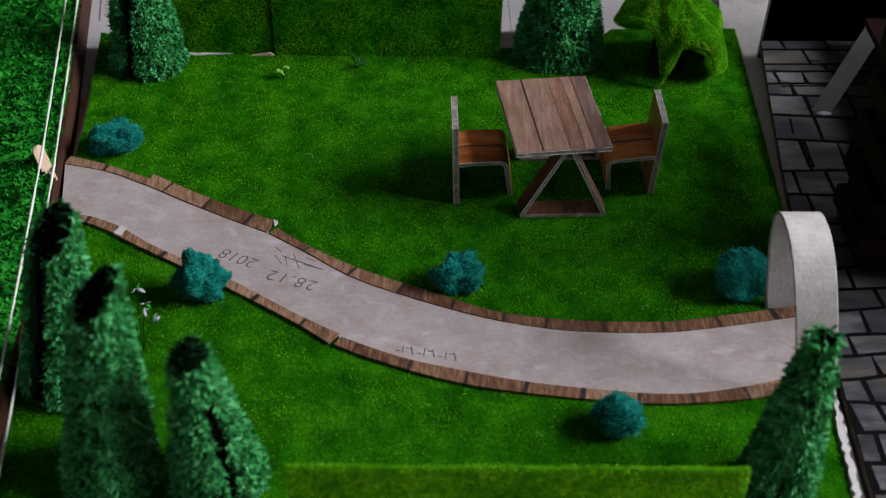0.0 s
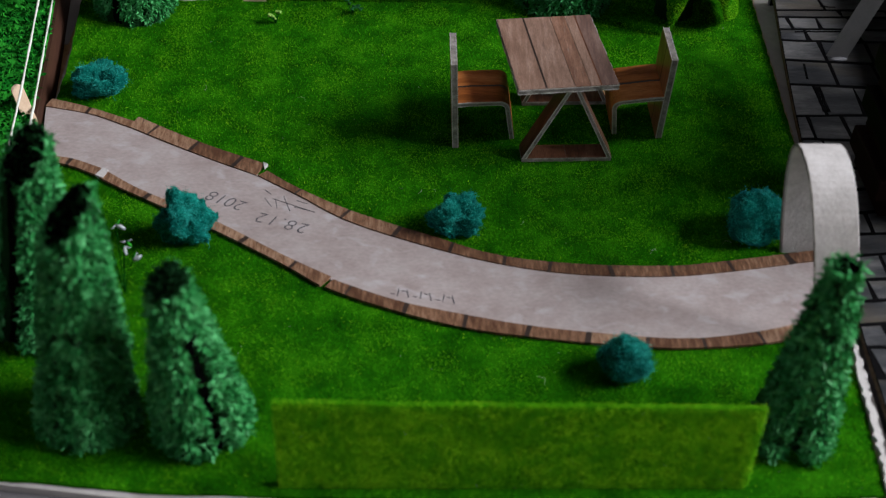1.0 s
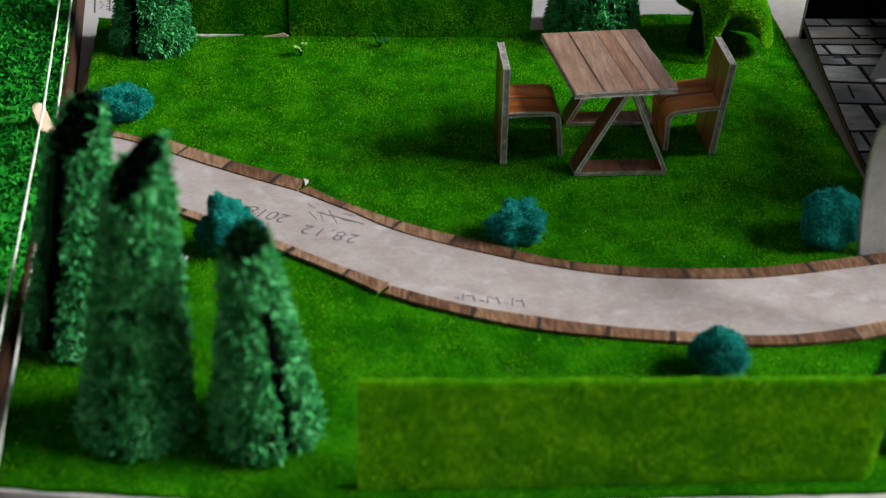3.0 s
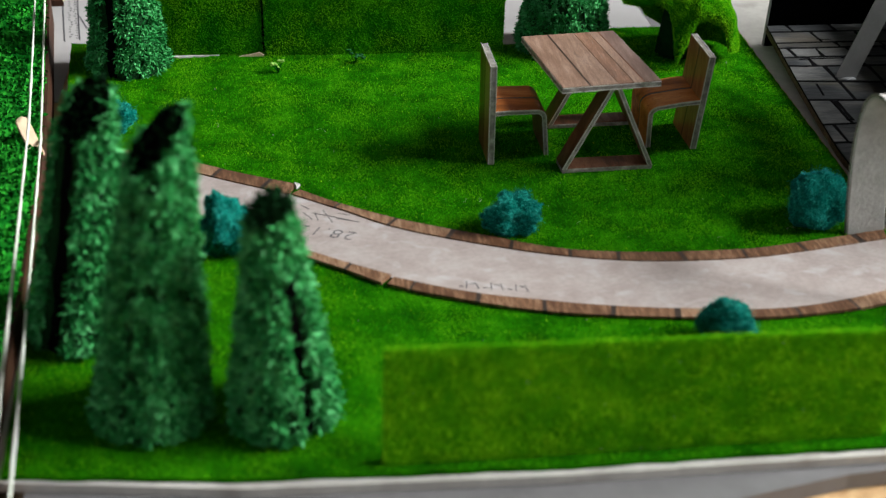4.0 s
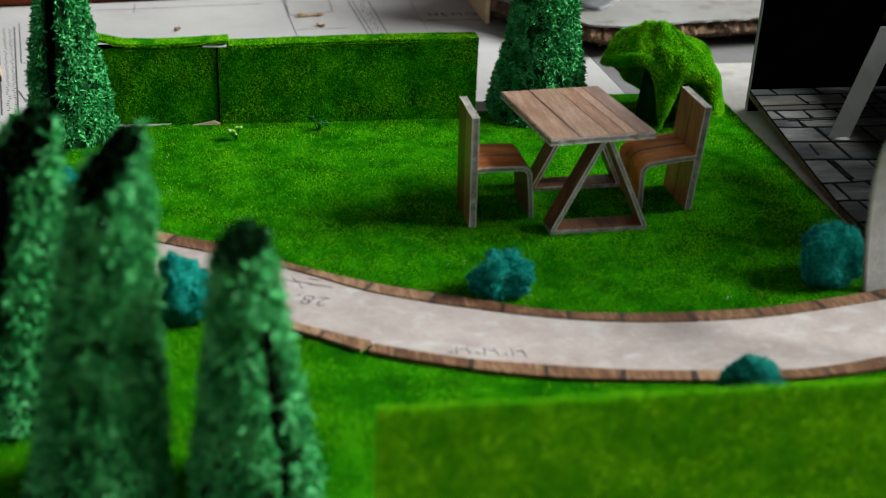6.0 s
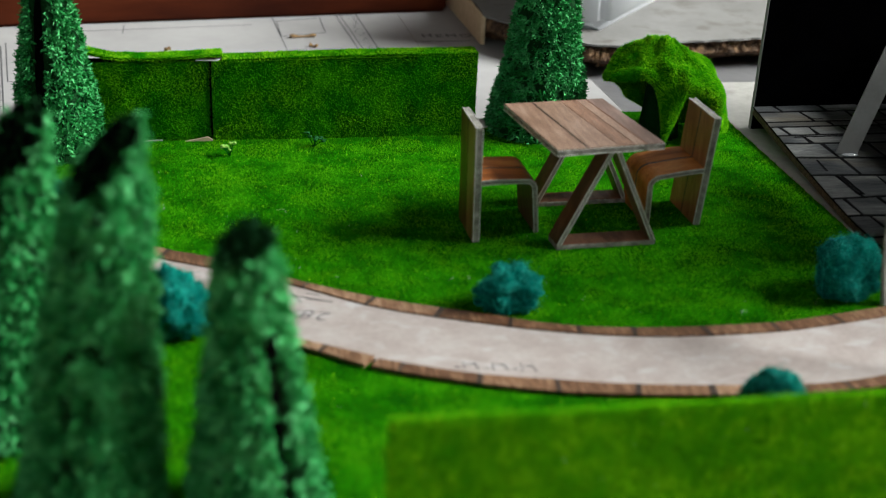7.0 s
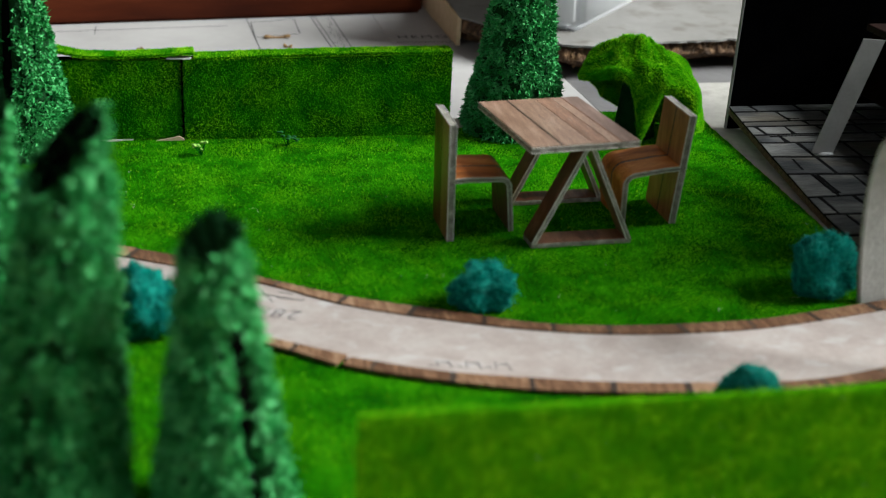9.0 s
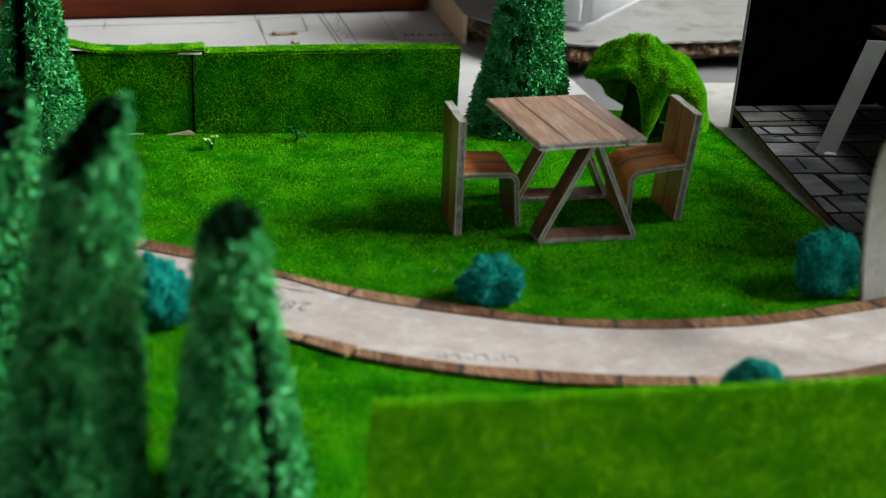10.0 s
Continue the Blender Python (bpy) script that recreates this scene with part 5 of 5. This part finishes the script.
def chip_outline(inset, seed, amp):
    p = [(0.0580, 0.4000), (0.0690, 0.3810), (0.0850, 0.3550), (0.1120, 0.3180), (0.1350, 0.3120), (0.1826, 0.3220), (0.2545, 0.3330), (0.3600, 0.3420), (0.3600, 0.62), (0.0600, 0.62), (0.0600, 0.45)]
    q = [(x + inset * 0.3 * (1 if y < 0.4 else 0), y + inset * (1 if y < 0.42 else 0)) for x, y in p]
    front = ragged(q[:8], 0.0062, amp, seed)
    cut = max(range(len(front)), key=lambda k: front[k][0])
    return front[:cut + 1] + q[8:]


zc = ZT + 0.0007
part("core_board", prism(chip_outline(0.034, 30, 0.0006), zc, zc + 0.0222), M_CHIP, cb, "brown chipboard core")
chain = spline([(0.0580, 0.4000), (0.0690, 0.3810), (0.0850, 0.3550), (0.1120, 0.3180), (0.1350, 0.3120), (0.1826, 0.3220), (0.2545, 0.3330), (0.3600, 0.3420)], 330)
bm = bmesh.new()
face_rows = []
for k, (x, y) in enumerate(chain):
    p, q = chain[max(k - 1, 0)], chain[min(k + 1, 329)]
    d = Vector((q[0] - p[0], q[1] - p[1])).normalized()
    col = []
    for n in range(11):
        v = n / 10
        at = Vector((x * 60, y * 60, v * 1.1))
        o = 0.0042 * noise.noise(at) + 0.0030 * noise.noise(at * 2.7 + Vector((4, 1, 0))) + 0.0016 * noise.noise(at * 7.1) + 0.0009 * noise.noise(at * 17.0)
        o -= 0.0025 * (v - 0.35) ** 2 * 4 + 0.060 * max(0.0, 0.55 - v)
        if n in (0, 10):
            o = min(o, 0.0) - 0.002
        col.append(bm.verts.new((x + d.y * o, y - d.x * o, zc + 0.0001 + 0.0221 * v)))
    face_rows.append(col)
for p, q in zip(face_rows, face_rows[1:]):
    for n in range(10):
        bm.faces.new((p[n], q[n], q[n + 1], p[n + 1]))
bmesh.ops.recalc_face_normals(bm, faces=bm.faces)
part("broken_edge", bm, M_CHIP, cb, "rough broken dark brown edge")
part("laminate", prism(chip_outline(0.0, 5, 0.0013), zc + 0.0222, zc + 0.0236), M_CHIPTOP, cb, "pale grey laminate face")
part("sawn_end", box(0.0572, 0.4060, zc, 0.0602, 0.62, zc + 0.0222), M_CHIPEND, cb, "sawn tan end of the board")
fibres("chip", np.concatenate([triangles(c) for c in cb.children if c.name.startswith("broken")]), 1500, 0.0026, 0.0014, 0.8, M_CHIPBIT, cb, 61, bend=0.6, keep=lambda p, nr: p[:, 1] < 0.40, leaf=True)

# white plastic container on the offcut
zl = zc + 0.0236
wb = thing("white_container", "white moulded plastic container with a taped paper label", "container", m=pose(0.1343, 0.3429, zl, 0, 0, 51))
bm = box(0, 0, 0, 0.165, 0.062, 0.11, 0.008, segments=4)
for v in bm.verts:
    k = 1 - 0.12 * (v.co.z / 0.11)
    v.co.y = 0.031 + (v.co.y - 0.031) * k
part("body", bm, M_BOXWHITE, wb, smooth=True)
part("paper_label", box(0.030, -0.0006, 0.018, 0.062, 0.0022, 0.060, m=pose(0, 0, 0, -4)), M_DRAW, wb, "folded white paper label")
part("rib", box(-0.0012, 0.018, 0.012, 0.004, 0.044, 0.085, 0.002, segments=2), M_BOXWHITE, wb)

# black bag behind
bg = thing("black_case", "black fabric case standing behind the board", "case", m=pose(0.27, 0.64, ZT, 0, 0, 4))
bm = box(-0.26, 0, 0, 0.40, 0.10, 0.16, 0.012, segments=3)
part("body", bm, M_BLACKCARD, bg, smooth=True)
part("flap", box(-0.25, -0.004, 0.10, 0.39, 0.004, 0.158, 0.002), M_BLACKCARD, bg)

# ---------------------------------------------------------------- small growth and lint on the lawn


def sprout(name, label, x, y, stems, h, size, mat_head, seed, spread, category="plant"):
    ob = thing(name, label, category, m=pose(x, y, 0))
    r = random.Random(seed)
    for k in range(stems):
        a, s = r.uniform(0, 6.28), r.uniform(0.3, 1.0) * spread
        hh = h * r.uniform(0.6, 1.0)
        tip = Vector((s * math.cos(a), s * math.sin(a), hh))
        part("stem", tube([(0, 0, 0), tip * 0.5 + Vector((0, 0, hh * 0.1)), tip], 0.00022, sides=4), M_MOSS, ob)
        bm = bmesh.new()
        for q in range(3):
            rr = bmesh.ops.create_icosphere(bm, subdivisions=1, radius=1.0)
            o = Vector((r.uniform(-1, 1), r.uniform(-1, 1), r.uniform(-0.5, 0.8))) * size * 0.7
            sc = Vector((r.uniform(0.5, 1.1), r.uniform(0.5, 1.1), r.uniform(0.3, 0.7))) * size
            for v in rr["verts"]:
                v.co = Vector((v.co.x * sc.x, v.co.y * sc.y, v.co.z * sc.z)) * (1 + 0.4 * noise.noise(v.co * 3 + o * 900)) + o + tip
        part("head", bm, mat_head, ob)
    return ob


sprout("foam_sprout", "tiny yellow-green foam sprout on the lawn", -0.1410, 0.1350, 11, 0.0072, 0.0010, M_YELLOW, 1, 0.0042)
sprout("leafy_sprout", "tiny dark green leafy sprout on the lawn", -0.0955, 0.1475, 7, 0.0060, 0.0013, M_SPROUT, 2, 0.0056)
fs = thing("flower_sprig", "sprig of small pale bluish petals between the conifers", "flower", m=pose(-0.1920, -0.1010, 0))
fr = random.Random(5)
for k in range(7):
    tip = Vector((0.014 * (k / 6 - 0.5) + fr.uniform(-0.003, 0.003), fr.uniform(-0.006, 0.006), 0.047 - 0.004 * k + fr.uniform(-0.003, 0.003)))
    part("stem", tube([(0, 0, 0), tip * 0.5 + Vector((0, 0, 0.004)), tip], 0.00022, sides=4), M_MOSS, fs)
    for q in range(3):
        m = Matrix.Translation(tip) @ pose(0, 0, 0, fr.uniform(-50, 50), fr.uniform(-50, 50), fr.uniform(0, 360))
        bm = bmesh.new()
        bmesh.ops.create_icosphere(bm, subdivisions=1, radius=1.0)
        s = fr.uniform(0.7, 1.2)
        for v in bm.verts:
            w = 1 - 0.6 * max(0, v.co.x)
            v.co = Vector(((v.co.x + 0.9) * 0.0024 * s, v.co.y * 0.0011 * s * w, v.co.z * 0.00025 + 0.0005 * v.co.x ** 2))
        bmesh.ops.transform(bm, matrix=m, verts=bm.verts)
        part("petal" if q < 2 else "leaf", bm, M_PETAL if q < 2 else M_MOSS, fs, smooth=True)
lr = random.Random(8)
for k, (x, y) in enumerate(((-0.118, 0.052), (-0.175, 0.062), (-0.047, -0.028), (-0.004, -0.052), (0.108, -0.062), (0.062, -0.070), (0.0, -0.158), (0.118, -0.142), (-0.055, -0.028), (0.100, -0.064))):
    a, ln = lr.uniform(0, 6.28), lr.uniform(0.003, 0.006)
    pts = [(x + ln * f * math.cos(a + f), y + ln * f * math.sin(a + f), 0.0010 + 0.0008 * math.sin(f * 3.1)) for f in np.linspace(0, 1, 7)]
    lt = thing("lint_thread", "pale lint thread lying on the turf", "lint", "lint threads")
    part("thread", tube(pts, 0.00004, sides=4), M_STRING, lt)

# ---------------------------------------------------------------- lawn fibres


def on_grass(p, nr):
    yu = np.interp(p[:, 0], upper[:, 0], upper[:, 1]) + 0.0055
    yl = np.interp(p[:, 0], lower[:, 0], lower[:, 1]) - 0.0050
    return (nr[:, 2] > 0.5) & ((p[:, 1] > yu) | (p[:, 1] < yl))


fibres("grass_fibre", triangles(lawn), 400000, 0.00125, 0.00019, 0.6, M_BLADE, lawn, 71, bend=0.6, keep=on_grass)
fibres("pale_grass_fibre", triangles(lawn), 30000, 0.0013, 0.00024, 0.9, M_BLADE_LIGHT, lawn, 72, bend=0.6, keep=on_grass)
fibres("pale_speck", triangles(lawn), 420, 0.0011, 0.00022, 0.9, M_PETAL, lawn, 73, bend=0.8, keep=on_grass)
hedge_face = [c for c in fh.children if c.name.startswith("front_panel")][0]
fibres("pale_speck", triangles(hedge_face), 110, 0.0012, 0.00030, 0.9, M_PETAL, hedge_face, 74, bend=0.8)
